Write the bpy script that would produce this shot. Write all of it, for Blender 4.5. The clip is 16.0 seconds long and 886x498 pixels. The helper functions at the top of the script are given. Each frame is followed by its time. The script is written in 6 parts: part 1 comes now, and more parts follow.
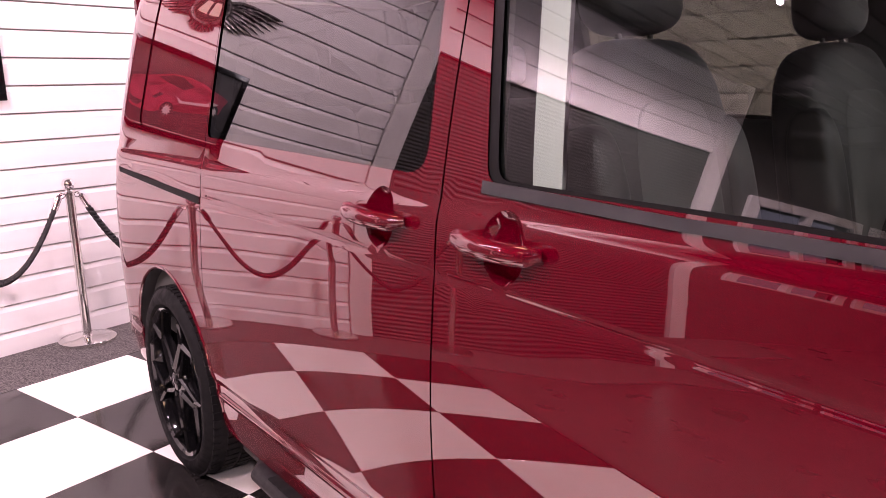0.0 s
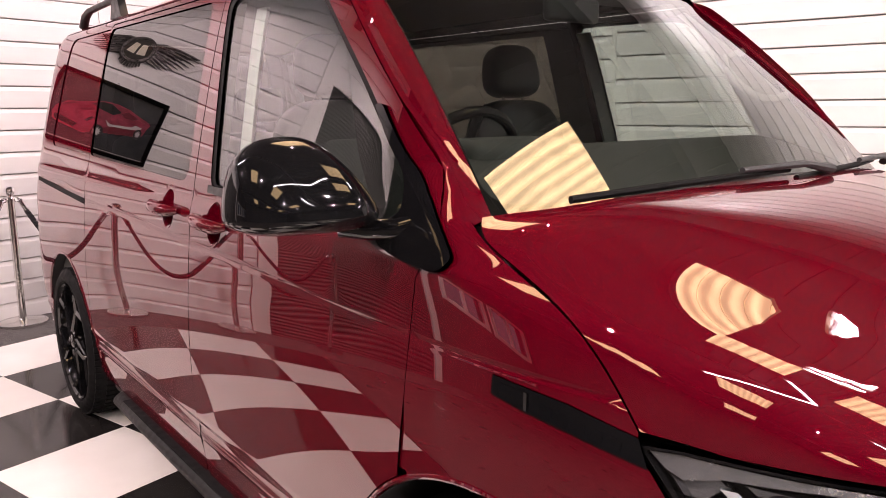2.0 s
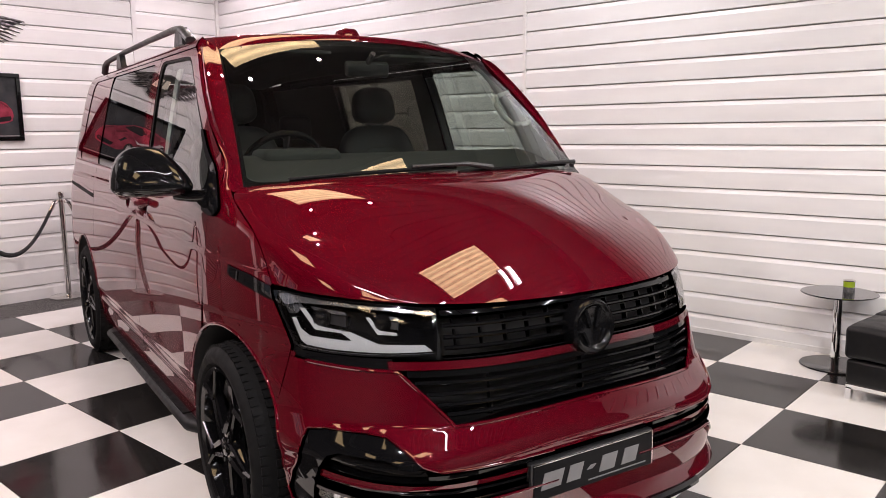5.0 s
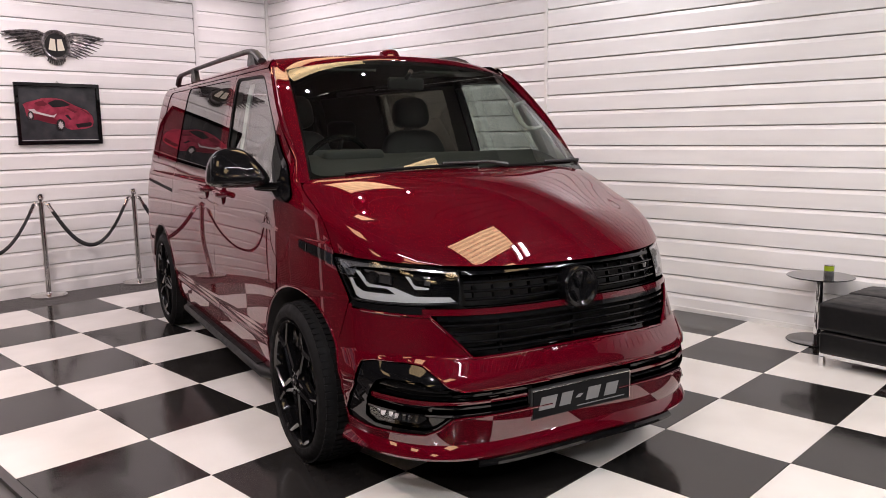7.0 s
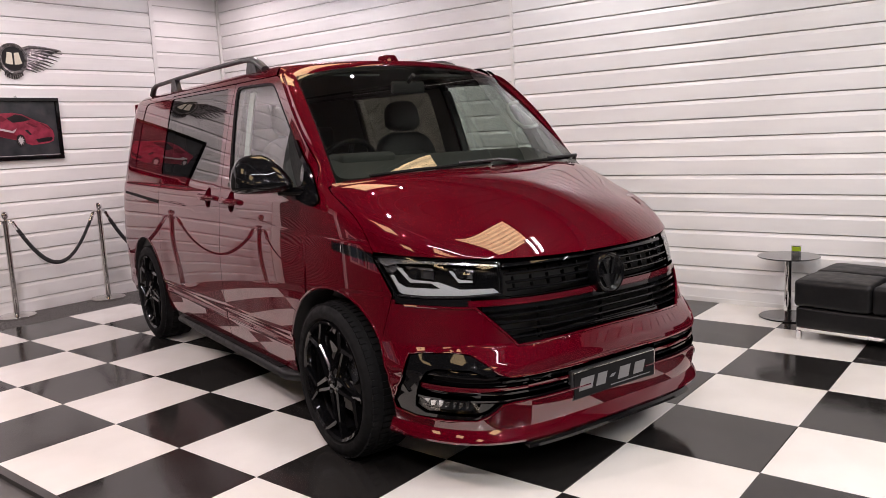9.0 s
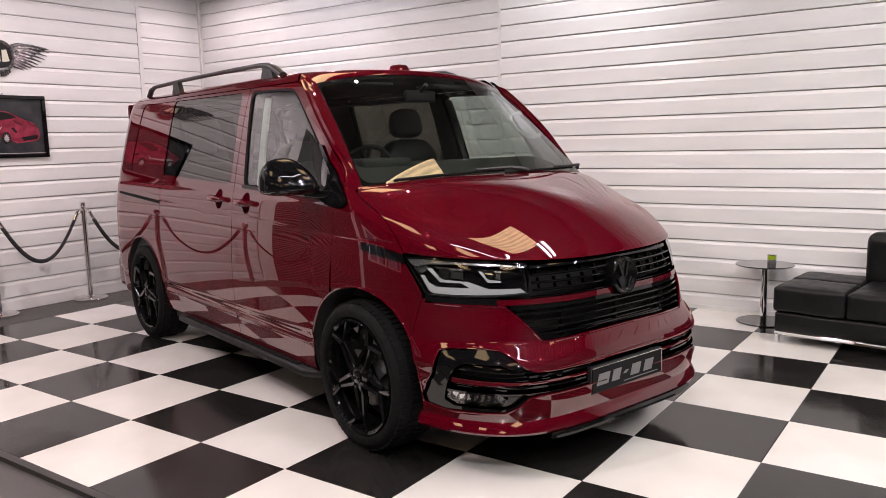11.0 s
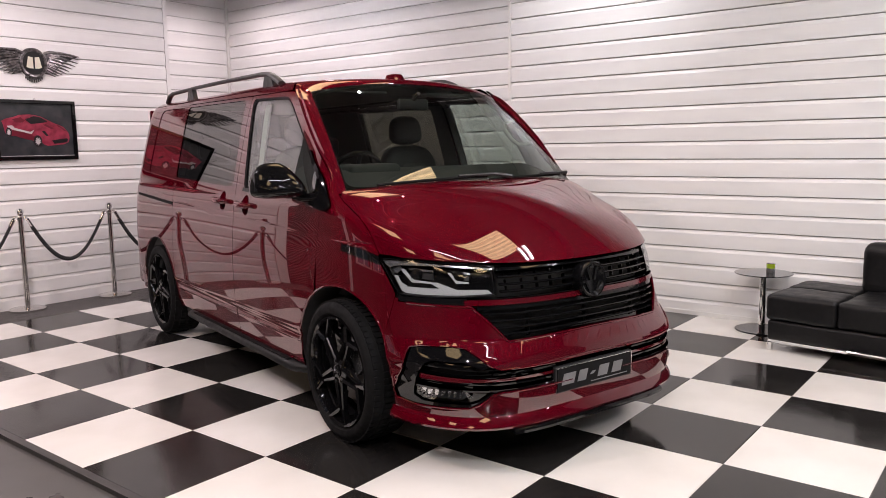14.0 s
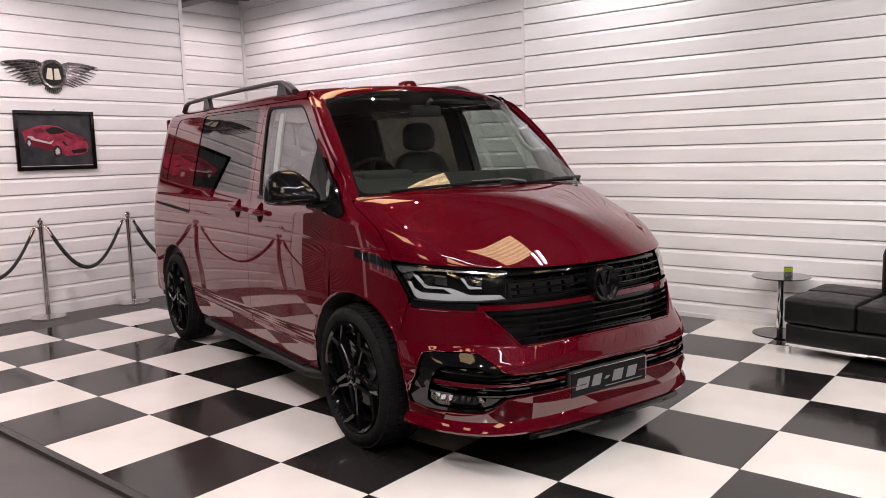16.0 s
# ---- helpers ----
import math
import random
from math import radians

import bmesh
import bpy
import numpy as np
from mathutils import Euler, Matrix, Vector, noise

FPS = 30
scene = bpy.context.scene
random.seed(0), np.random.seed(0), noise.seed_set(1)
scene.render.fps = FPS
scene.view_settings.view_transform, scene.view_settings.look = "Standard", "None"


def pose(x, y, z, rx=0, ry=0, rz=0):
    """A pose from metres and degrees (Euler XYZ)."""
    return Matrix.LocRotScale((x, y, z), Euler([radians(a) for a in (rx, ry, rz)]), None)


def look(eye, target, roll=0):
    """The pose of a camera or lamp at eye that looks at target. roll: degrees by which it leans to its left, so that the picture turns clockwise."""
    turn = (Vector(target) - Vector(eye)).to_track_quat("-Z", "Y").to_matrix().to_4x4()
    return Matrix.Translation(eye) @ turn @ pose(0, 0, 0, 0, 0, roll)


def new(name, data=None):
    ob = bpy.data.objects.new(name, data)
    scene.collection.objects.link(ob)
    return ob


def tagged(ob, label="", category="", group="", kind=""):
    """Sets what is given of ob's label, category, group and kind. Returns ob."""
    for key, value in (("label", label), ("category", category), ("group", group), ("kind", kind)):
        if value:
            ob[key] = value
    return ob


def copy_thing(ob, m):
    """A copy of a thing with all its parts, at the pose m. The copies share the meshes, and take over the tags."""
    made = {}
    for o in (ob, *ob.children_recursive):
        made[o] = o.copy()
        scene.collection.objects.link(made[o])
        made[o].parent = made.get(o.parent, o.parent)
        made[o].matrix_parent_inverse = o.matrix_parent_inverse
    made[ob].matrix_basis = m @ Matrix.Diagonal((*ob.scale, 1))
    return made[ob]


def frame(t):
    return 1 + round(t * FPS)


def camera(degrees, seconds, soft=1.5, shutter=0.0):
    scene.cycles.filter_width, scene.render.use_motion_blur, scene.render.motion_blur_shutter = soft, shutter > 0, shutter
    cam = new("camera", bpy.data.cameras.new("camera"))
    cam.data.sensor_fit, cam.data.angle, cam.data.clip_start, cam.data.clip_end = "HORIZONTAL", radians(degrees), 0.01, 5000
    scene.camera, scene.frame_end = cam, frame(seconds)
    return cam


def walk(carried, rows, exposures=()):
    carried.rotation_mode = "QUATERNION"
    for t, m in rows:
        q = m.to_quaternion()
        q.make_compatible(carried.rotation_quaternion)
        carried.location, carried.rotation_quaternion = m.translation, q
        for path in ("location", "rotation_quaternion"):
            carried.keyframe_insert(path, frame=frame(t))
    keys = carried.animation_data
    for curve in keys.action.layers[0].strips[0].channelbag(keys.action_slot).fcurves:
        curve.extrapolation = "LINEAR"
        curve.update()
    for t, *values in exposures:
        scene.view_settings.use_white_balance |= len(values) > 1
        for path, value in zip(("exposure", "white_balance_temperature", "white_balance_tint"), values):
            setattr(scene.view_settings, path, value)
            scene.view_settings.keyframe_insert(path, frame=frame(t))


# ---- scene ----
cam = camera(59.7, 16.0, soft=0.85)
PATH = [
    (0, (1.521, -0.359, 1.403), (0.322, 1.189, 0.994), -1.8),
    (0.5, (1.836, -0.472, 1.443), (0.583, 1.034, 1.042), -2.1),
    (1, (2.076, -0.417, 1.439), (0.82, 1.085, 1.03), -2.7),
    (1.5, (2.368, -0.545, 1.425), (1.189, 1.03, 1.066), -0.5),
    (2, (2.643, -0.671, 1.456), (1.478, 0.915, 1.099), -0.5),
    (2.5, (2.961, -0.68, 1.427), (1.772, 0.894, 1.097), -0.3),
    (3, (3.23, -0.744, 1.428), (2.012, 0.806, 1.09), -0.3),
    (3.5, (3.519, -0.889, 1.439), (2.28, 0.649, 1.12), -0.1),
    (4, (3.799, -0.945, 1.445), (2.526, 0.567, 1.138), 0.0),
    (4.2, (3.895, -0.941, 1.437), (2.609, 0.56, 1.129), -0.3),
    (6.3, (4.662, -1.409, 1.477), (3.309, 0.034, 1.184), -0.3),
    (6.5, (4.713, -1.442, 1.473), (3.347, -0.012, 1.178), -0.5),
    (7, (4.758, -1.574, 1.46), (3.38, -0.156, 1.164), -0.8),
    (7.5, (4.784, -1.797, 1.466), (3.424, -0.362, 1.167), -1.3),
    (8, (4.758, -1.899, 1.471), (3.424, -0.44, 1.169), -1.8),
    (8.5, (4.632, -1.922, 1.459), (3.344, -0.421, 1.16), -2.5),
    (11, (4.354, -2.322, 1.474), (3.213, -0.703, 1.195), -1.4),
    (11.5, (4.352, -2.337, 1.469), (3.204, -0.721, 1.198), -1.1),
    (12, (4.359, -2.352, 1.473), (3.202, -0.741, 1.213), -0.9),
    (12.5, (4.434, -2.32, 1.483), (3.262, -0.72, 1.231), -0.9),
    (13, (4.559, -2.294, 1.483), (3.367, -0.707, 1.232), -0.8),
    (13.5, (4.672, -2.282, 1.474), (3.461, -0.712, 1.218), -0.7),
    (14, (4.702, -2.272, 1.476), (3.476, -0.714, 1.213), -0.9),
    (14.5, (4.696, -2.265, 1.475), (3.46, -0.715, 1.211), -1.0),
    (15, (4.7, -2.265, 1.475), (3.457, -0.72, 1.214), -1.2),
    (15.5, (4.712, -2.266, 1.476), (3.46, -0.727, 1.222), -1.4),
    (16, (4.724, -2.265, 1.475), (3.462, -0.733, 1.228), -1.5),
]
EXPOSURES = [(0, 0.72, 6800, 50), (1, 0.46, 6950, 38), (1.5, 0.36, 6950, 31), (2.5, 0.18, 6850, 26), (4, -0.05, 6600, 21), (6.5, -0.38, 6500, 20), (16, -0.41, 6500, 20)]
walk(cam, [(t, look(eye, target, roll)) for t, eye, target, roll in PATH], EXPOSURES)

# ---- world, lamps ----
world = bpy.data.worlds.new("world")
scene.world = world
world.use_nodes = True
world.node_tree.nodes["Background"].inputs[0].default_value = (0.75, 0.85, 1.0, 1)
world.node_tree.nodes["Background"].inputs[1].default_value = 0.25
CEILING = 3.48
# ceiling roof-light sheets (x, y, size x, size y) and slim tubes (x, y, length, turn)
ROOF_LIGHTS = [(2.80, 1.60, 0.70, 0.92), (3.98, 1.40, 0.66, 0.92), (0.55, 1.57, 0.84, 1.0), (6.3, 1.7, 0.85, 1.05), (0.4, -1.9, 0.85, 1.05), (3.0, -2.1, 0.85, 1.05), (5.7, -2.0, 0.85, 1.05), (3.0, -4.9, 0.85, 1.05), (0.4, -4.9, 0.85, 1.05), (5.7, -4.9, 0.85, 1.05)]
TUBES = [(3.31, 1.94, 0.43, 4), (3.32, 2.07, 0.43, 4), (2.98, -0.72, 2.0, 55), (3.35, 0.48, 0.82, 118), (5.2, -0.6, 1.5, 0), (-1.6, -0.4, 1.5, 0), (6.8, 3.0, 1.5, 0), (-1.5, 3.2, 1.5, 0)]
SPOTS = [(1.15, 1.1), (1.15, 1.9), (-3.0, 3.35), (-1.4, 2.6), (4.7, 2.8), (6.6, 2.8), (1.5, 3.3), (-1.9, 0.4), (4.9, 0.3), (6.8, 0.3), (-1.6, -1.7), (1.3, -1.9), (4.3, -2.4), (6.8, -2.2)]
SPOT_DIM = {0: 0.3, 1: 0.3, 2: 0.4, 3: 0.6, 4: 0.85, 5: 0.85, 6: 0.6, 7: 0.75, 10: 1.8, 11: 1.9, 12: 1.9, 13: 1.5}
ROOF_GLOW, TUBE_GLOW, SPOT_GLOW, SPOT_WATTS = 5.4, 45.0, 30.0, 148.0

# ---- materials ----
def mat(name, base=(0.5, 0.5, 0.5), rough=0.5, metal=0.0, spec=0.5, coat=0.0, coat_rough=0.03, emit=None, glow=0.0):
    m = bpy.data.materials.new(name)
    m.use_nodes = True
    b = m.node_tree.nodes["Principled BSDF"]
    b.inputs["Base Color"].default_value = (*base, 1)
    b.inputs["Roughness"].default_value = rough
    b.inputs["Metallic"].default_value = metal
    b.inputs["Specular IOR Level"].default_value = spec
    b.inputs["Coat Weight"].default_value = coat
    b.inputs["Coat Roughness"].default_value = coat_rough
    if emit:
        b.inputs["Emission Color"].default_value = (*emit, 1)
        b.inputs["Emission Strength"].default_value = glow
    return m


def node(m, kind, **inputs):
    n = m.node_tree.nodes.new(kind)
    for key, value in inputs.items():
        n.inputs[key.replace("_", " ")].default_value = value
    return n


def link(m, a, i, b, j):
    m.node_tree.links.new(a.outputs[i], b.inputs[j])


def vary(m, dark, light, scale, detail=5.0, lo=0.35, hi=0.65, stretch=(1, 1, 1), piece=0.0):
    """Base colour between two tones by a noise in object space; piece: how much the tone shifts from piece to piece."""
    b = m.node_tree.nodes["Principled BSDF"]
    co = node(m, "ShaderNodeTexCoord")
    mp = node(m, "ShaderNodeMapping")
    mp.inputs["Scale"].default_value = stretch
    nz = node(m, "ShaderNodeTexNoise", Scale=scale, Detail=detail)
    rp = node(m, "ShaderNodeValToRGB")
    rp.color_ramp.elements[0].position, rp.color_ramp.elements[1].position = lo, hi
    rp.color_ramp.elements[0].color, rp.color_ramp.elements[1].color = (*dark, 1), (*light, 1)
    link(m, co, "Object", mp, "Vector")
    link(m, mp, 0, nz, "Vector")
    link(m, nz, 0, rp, 0)
    out = rp
    if piece:
        inf = node(m, "ShaderNodeObjectInfo")
        rng = node(m, "ShaderNodeMapRange")
        rng.inputs["To Min"].default_value, rng.inputs["To Max"].default_value = 1 - piece, 1 + piece
        hsv = node(m, "ShaderNodeHueSaturation")
        link(m, inf, "Random", rng, 0)
        link(m, rng, 0, hsv, "Value")
        link(m, rp, 0, hsv, "Color")
        out = hsv
    link(m, out, 0, b, "Base Color")
    return m


def gloss_vary(m, low, high, scale, detail=4.0):
    b = m.node_tree.nodes["Principled BSDF"]
    co = node(m, "ShaderNodeTexCoord")
    nz = node(m, "ShaderNodeTexNoise", Scale=scale, Detail=detail)
    rng = node(m, "ShaderNodeMapRange")
    rng.inputs["From Min"].default_value, rng.inputs["From Max"].default_value = 0.3, 0.7
    rng.inputs["To Min"].default_value, rng.inputs["To Max"].default_value = low, high
    link(m, co, "Object", nz, "Vector")
    link(m, nz, 0, rng, 0)
    link(m, rng, 0, b, "Roughness")
    return m


def relief(m, scale, strength, distance=0.001, detail=4.0, stretch=(1, 1, 1)):
    b = m.node_tree.nodes["Principled BSDF"]
    co = node(m, "ShaderNodeTexCoord")
    mp = node(m, "ShaderNodeMapping")
    mp.inputs["Scale"].default_value = stretch
    nz = node(m, "ShaderNodeTexNoise", Scale=scale, Detail=detail)
    bp = node(m, "ShaderNodeBump", Strength=strength, Distance=distance)
    link(m, co, "Object", mp, "Vector")
    link(m, mp, 0, nz, "Vector")
    link(m, nz, 0, bp, "Height")
    link(m, bp, 0, b, "Normal")
    return m


def glass(name, tint, rough=0.0, mirror=0.075):
    """Thin pane: tinted see-through with a sharp mirror gloss by Fresnel."""
    m = bpy.data.materials.new(name)
    m.use_nodes = True
    nt = m.node_tree
    nt.nodes.clear()
    out = nt.nodes.new("ShaderNodeOutputMaterial")
    mix = nt.nodes.new("ShaderNodeMixShader")
    tr = nt.nodes.new("ShaderNodeBsdfTransparent")
    gl = nt.nodes.new("ShaderNodeBsdfGlossy")
    lw = nt.nodes.new("ShaderNodeLayerWeight")
    lw.inputs[0].default_value = 0.5
    pw = nt.nodes.new("ShaderNodeMath")
    pw.operation, pw.inputs[1].default_value = "POWER", 4.5
    fr = nt.nodes.new("ShaderNodeMapRange")
    fr.inputs["To Min"].default_value, fr.inputs["To Max"].default_value = mirror, 1.0
    nt.links.new(lw.outputs["Facing"], pw.inputs[0])
    nt.links.new(pw.outputs[0], fr.inputs[0])
    tr.inputs[0].default_value = (*tint, 1)
    gl.inputs["Roughness"].default_value = rough
    nt.links.new(fr.outputs[0], mix.inputs[0])
    nt.links.new(tr.outputs[0], mix.inputs[1])
    nt.links.new(gl.outputs[0], mix.inputs[2])
    nt.links.new(mix.outputs[0], out.inputs[0])
    return m


paint = mat("red_pearl_paint", (0.2, 0.002, 0.01), 0.5, 0.2, 0.0, 1.0, 0.003)
vary(paint, (0.079, 0.0006, 0.0054), (0.090, 0.0008, 0.0064), 500, 2)
paint.node_tree.nodes["Principled BSDF"].inputs["Coat IOR"].default_value = 1.90
paint.node_tree.nodes["Principled BSDF"].inputs["Specular Tint"].default_value = (1.0, 0.06, 0.12, 1)
gloss_black = mat("gloss_black", (0.004, 0.004, 0.0045), 0.04, 0, 0.5)
fog_black = gloss_vary(mat("fog_surround_black", (0.004, 0.004, 0.0045), 0.14, 0, 0.2), 0.11, 0.18, 30)
satin_black = gloss_vary(mat("satin_black", (0.018, 0.018, 0.019), 0.4), 0.3, 0.5, 40)
rubber = relief(gloss_vary(mat("tyre_rubber", (0.006, 0.006, 0.0063), 0.7, 0, 0.12), 0.6, 0.85, 30), 120, 0.15)
bar_black = gloss_vary(mat("side_bar_black", (0.008, 0.008, 0.0085), 0.5, 0, 0.25), 0.4, 0.6, 30)
seal = mat("window_seal", (0.004, 0.004, 0.004), 0.6, 0, 0.1)
inner_black = mat("wheel_arch_liner", (0.008, 0.008, 0.008), 0.8)
chrome = mat("chrome", (0.85, 0.85, 0.86), 0.06, 1.0)
steel = gloss_vary(mat("polished_steel", (0.72, 0.70, 0.68), 0.12, 1.0), 0.08, 0.2, 25)
lamp_white = gloss_vary(mat("lamp_white", (0.42, 0.44, 0.445), 0.15, 0, 0.6, 0.5), 0.08, 0.3, 60)
lamp_chrome = gloss_vary(mat("lamp_chrome", (0.62, 0.63, 0.65), 0.15, 0.9), 0.06, 0.28, 45)
lamp_grey = mat("lamp_bezel", (0.10, 0.105, 0.115), 0.2, 0.7)
wheel_black = mat("wheel_gloss_black", (0.004, 0.004, 0.0045), 0.07, 0, 0.5)
disc_metal = relief(mat("brake_disc", (0.10, 0.095, 0.09), 0.45, 0.9), 200, 0.2)
trim_cloth = relief(mat("seat_leather_dark", (0.012, 0.012, 0.013), 0.55), 160, 0.3)
dash_grey = relief(mat("dashboard_plastic", (0.05, 0.053, 0.05), 0.65), 300, 0.25)
seat_grey = relief(mat("seat_cloth_grey", (0.055, 0.056, 0.056), 0.8), 220, 0.4)
lining_grey = mat("roof_lining", (0.12, 0.12, 0.115), 0.9)
pillar_grey = mat("pillar_trim", (0.58, 0.60, 0.58), 0.7)
clear_glass = glass("clear_glass", (0.70, 0.80, 0.75), 0.0, 0.19)
screen_glass = glass("windscreen_glass", (0.56, 0.62, 0.58), 0.0, 0.17)
privacy_glass = glass("privacy_glass", (0.11, 0.105, 0.085))
lens_glass = glass("lamp_lens", (0.93, 0.94, 0.95), 0.0, 0.09)
plate_black = mat("plate_black", (0.006, 0.006, 0.007), 0.3, 0, 0.12)
plate_silver = mat("plate_silver", (0.20, 0.20, 0.205), 0.4, 0.2)

white_board = relief(vary(mat("white_wall_board", (0.8, 0.79, 0.78), 0.38), (0.76, 0.75, 0.745), (0.82, 0.815, 0.805), 3.0, 6, stretch=(0.4, 0.4, 2), piece=0.025), 4, 0.06, 0.01, 3, (0.3, 0.3, 3))
board_back = mat("wall_backing", (0.40, 0.39, 0.385), 0.8)
tile_white = gloss_vary(vary(mat("white_floor_tile", (0.8, 0.78, 0.74), 0.12), (0.74, 0.72, 0.68), (0.82, 0.80, 0.765), 2.2, 7, piece=0.02), 0.08, 0.17, 5)
tile_dark = gloss_vary(vary(mat("dark_floor_tile", (0.03, 0.028, 0.027), 0.12), (0.011, 0.0103, 0.010), (0.022, 0.0205, 0.0195), 2.5, 7, piece=0.10), 0.07, 0.17, 5)
grout = mat("grout", (0.05, 0.048, 0.046), 0.7)
grey_floor = gloss_vary(vary(mat("grey_painted_floor", (0.1, 0.095, 0.09), 0.35), (0.062, 0.058, 0.055), (0.075, 0.071, 0.067), 1.5, 8), 0.25, 0.40, 3)
carpet = relief(vary(mat("speckled_carpet", (0.06, 0.055, 0.055), 0.95), (0.025, 0.023, 0.023), (0.16, 0.15, 0.145), 140, 3, 0.4, 0.62), 260, 1.0, 0.004)
trim_dark = mat("edge_trim", (0.05, 0.047, 0.045), 0.35, 0.3)
ceiling_dark = vary(mat("dark_ceiling_sheet", (0.08, 0.077, 0.075), 0.5), (0.065, 0.062, 0.06), (0.10, 0.096, 0.093), 2, 5)
grey_plaster = vary(mat("grey_plaster", (0.13, 0.126, 0.122), 0.7), (0.060, 0.058, 0.056), (0.080, 0.077, 0.074), 3, 5)
grey_sheet = vary(mat("grey_wall_sheet", (0.035, 0.035, 0.035), 0.5), (0.028, 0.028, 0.028), (0.042, 0.042, 0.041), 1.5, 6)
white_paint = vary(mat("white_painted_frame", (0.78, 0.77, 0.75), 0.4), (0.74, 0.73, 0.71), (0.8, 0.79, 0.77), 6, 4)
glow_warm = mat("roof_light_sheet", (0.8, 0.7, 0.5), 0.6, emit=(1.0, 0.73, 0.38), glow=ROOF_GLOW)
glow_white = mat("tube_light", (0.9, 0.9, 0.9), 0.4, emit=(0.97, 0.98, 1.0), glow=TUBE_GLOW)
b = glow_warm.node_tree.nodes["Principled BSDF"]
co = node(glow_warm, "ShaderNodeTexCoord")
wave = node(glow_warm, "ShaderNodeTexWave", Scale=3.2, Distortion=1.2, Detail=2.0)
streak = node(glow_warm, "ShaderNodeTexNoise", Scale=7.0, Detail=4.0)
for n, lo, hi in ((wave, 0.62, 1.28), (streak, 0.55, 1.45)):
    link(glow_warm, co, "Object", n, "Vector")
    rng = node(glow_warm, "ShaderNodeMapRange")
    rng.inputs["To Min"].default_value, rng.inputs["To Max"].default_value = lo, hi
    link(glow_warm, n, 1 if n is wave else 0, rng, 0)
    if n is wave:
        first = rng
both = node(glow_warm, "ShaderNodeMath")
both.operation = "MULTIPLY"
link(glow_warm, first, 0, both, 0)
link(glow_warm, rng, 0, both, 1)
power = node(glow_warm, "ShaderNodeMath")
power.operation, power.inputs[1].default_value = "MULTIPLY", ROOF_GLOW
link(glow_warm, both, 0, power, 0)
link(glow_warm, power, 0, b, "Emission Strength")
leather = relief(gloss_vary(vary(mat("black_leather", (0.006, 0.006, 0.0064), 0.45, 0, 0.3), (0.0040, 0.0040, 0.0046), (0.0070, 0.0070, 0.0075), 30, 5), 0.36, 0.52, 14), 60, 0.3, 0.002)
smoked = mat("smoked_glass_top", (0.012, 0.012, 0.013), 0.04, 0, 0.6, 0.5)
rope_black = relief(mat("black_rope", (0.012, 0.012, 0.013), 0.75), 90, 0.5)
shutter_grey = vary(mat("grey_shutter", (0.055, 0.053, 0.051), 0.5, 0.2), (0.045, 0.043, 0.042), (0.068, 0.065, 0.063), 2, 6)
glow_spot = mat("spot_glow", (0.9, 0.9, 0.9), 0.4, emit=(1.0, 0.98, 0.95), glow=SPOT_GLOW)

# ---- building helpers ----
from mathutils import geometry


def part(name, bm, material, parent=None, label="", smooth=False):
    """One mesh object from a bmesh, under a thing or a part."""
    me = bpy.data.meshes.new(name)
    bmesh.ops.recalc_face_normals(bm, faces=bm.faces)
    bm.to_mesh(me)
    bm.free()
    if smooth:
        for p in me.polygons:
            p.use_smooth = True
        me.set_sharp_from_angle(angle=radians(40))
    me.materials.append(material)
    ob = new(name, me)
    ob.parent = parent
    return tagged(ob, label)


def raw(name, verts, faces, material, parent=None, label="", normals=None, smooth=True):
    me = bpy.data.meshes.new(name)
    me.from_pydata([tuple(map(float, v)) for v in verts], [], [tuple(map(int, f)) for f in faces])
    if smooth:
        me.shade_smooth()
    if normals is not None:
        me.normals_split_custom_set_from_vertices([tuple(map(float, n)) for n in normals])
    me.materials.append(material)
    ob = new(name, me)
    ob.parent = parent
    return tagged(ob, label)


def box(bm, x0, x1, y0, y1, z0, z1, bevel=0.0, segments=2, m=None):
    made = bmesh.ops.create_cube(bm, size=1.0)["verts"]
    for v in made:
        v.co = Vector((x0 + (v.co.x + 0.5) * (x1 - x0), y0 + (v.co.y + 0.5) * (y1 - y0), z0 + (v.co.z + 0.5) * (z1 - z0)))
    if bevel:
        edges = list({e for v in made for e in v.link_edges})
        made = list({v for f in bmesh.ops.bevel(bm, geom=edges, offset=bevel, segments=segments, profile=0.5, affect="EDGES")["faces"] for v in f.verts} | {v for v in made if v.is_valid})
    if m is not None:
        bmesh.ops.transform(bm, matrix=m, verts=made)
    return bm


def boxed(*a, **k):
    return box(bmesh.new(), *a, **k)


def lathe(profile, steps=48, axis="z", m=None, bm=None):
    """Turns (radius, height) points round an axis."""
    bm = bm or bmesh.new()
    rings = []
    for k in range(steps):
        c, s = math.cos(2 * math.pi * k / steps), math.sin(2 * math.pi * k / steps)
        ring = []
        for r, h in profile:
            p = Vector((r * c, r * s, h)) if axis == "z" else Vector((r * c, h, r * s))
            ring.append(bm.verts.new(m @ p if m is not None else p))
        rings.append(ring)
    for k in range(steps):
        a, b = rings[k], rings[(k + 1) % steps]
        for i in range(len(profile) - 1):
            bm.faces.new((a[i], b[i], b[i + 1], a[i + 1]))
    bmesh.ops.remove_doubles(bm, verts=[v for r in rings for v in r], dist=1e-5)
    return bm


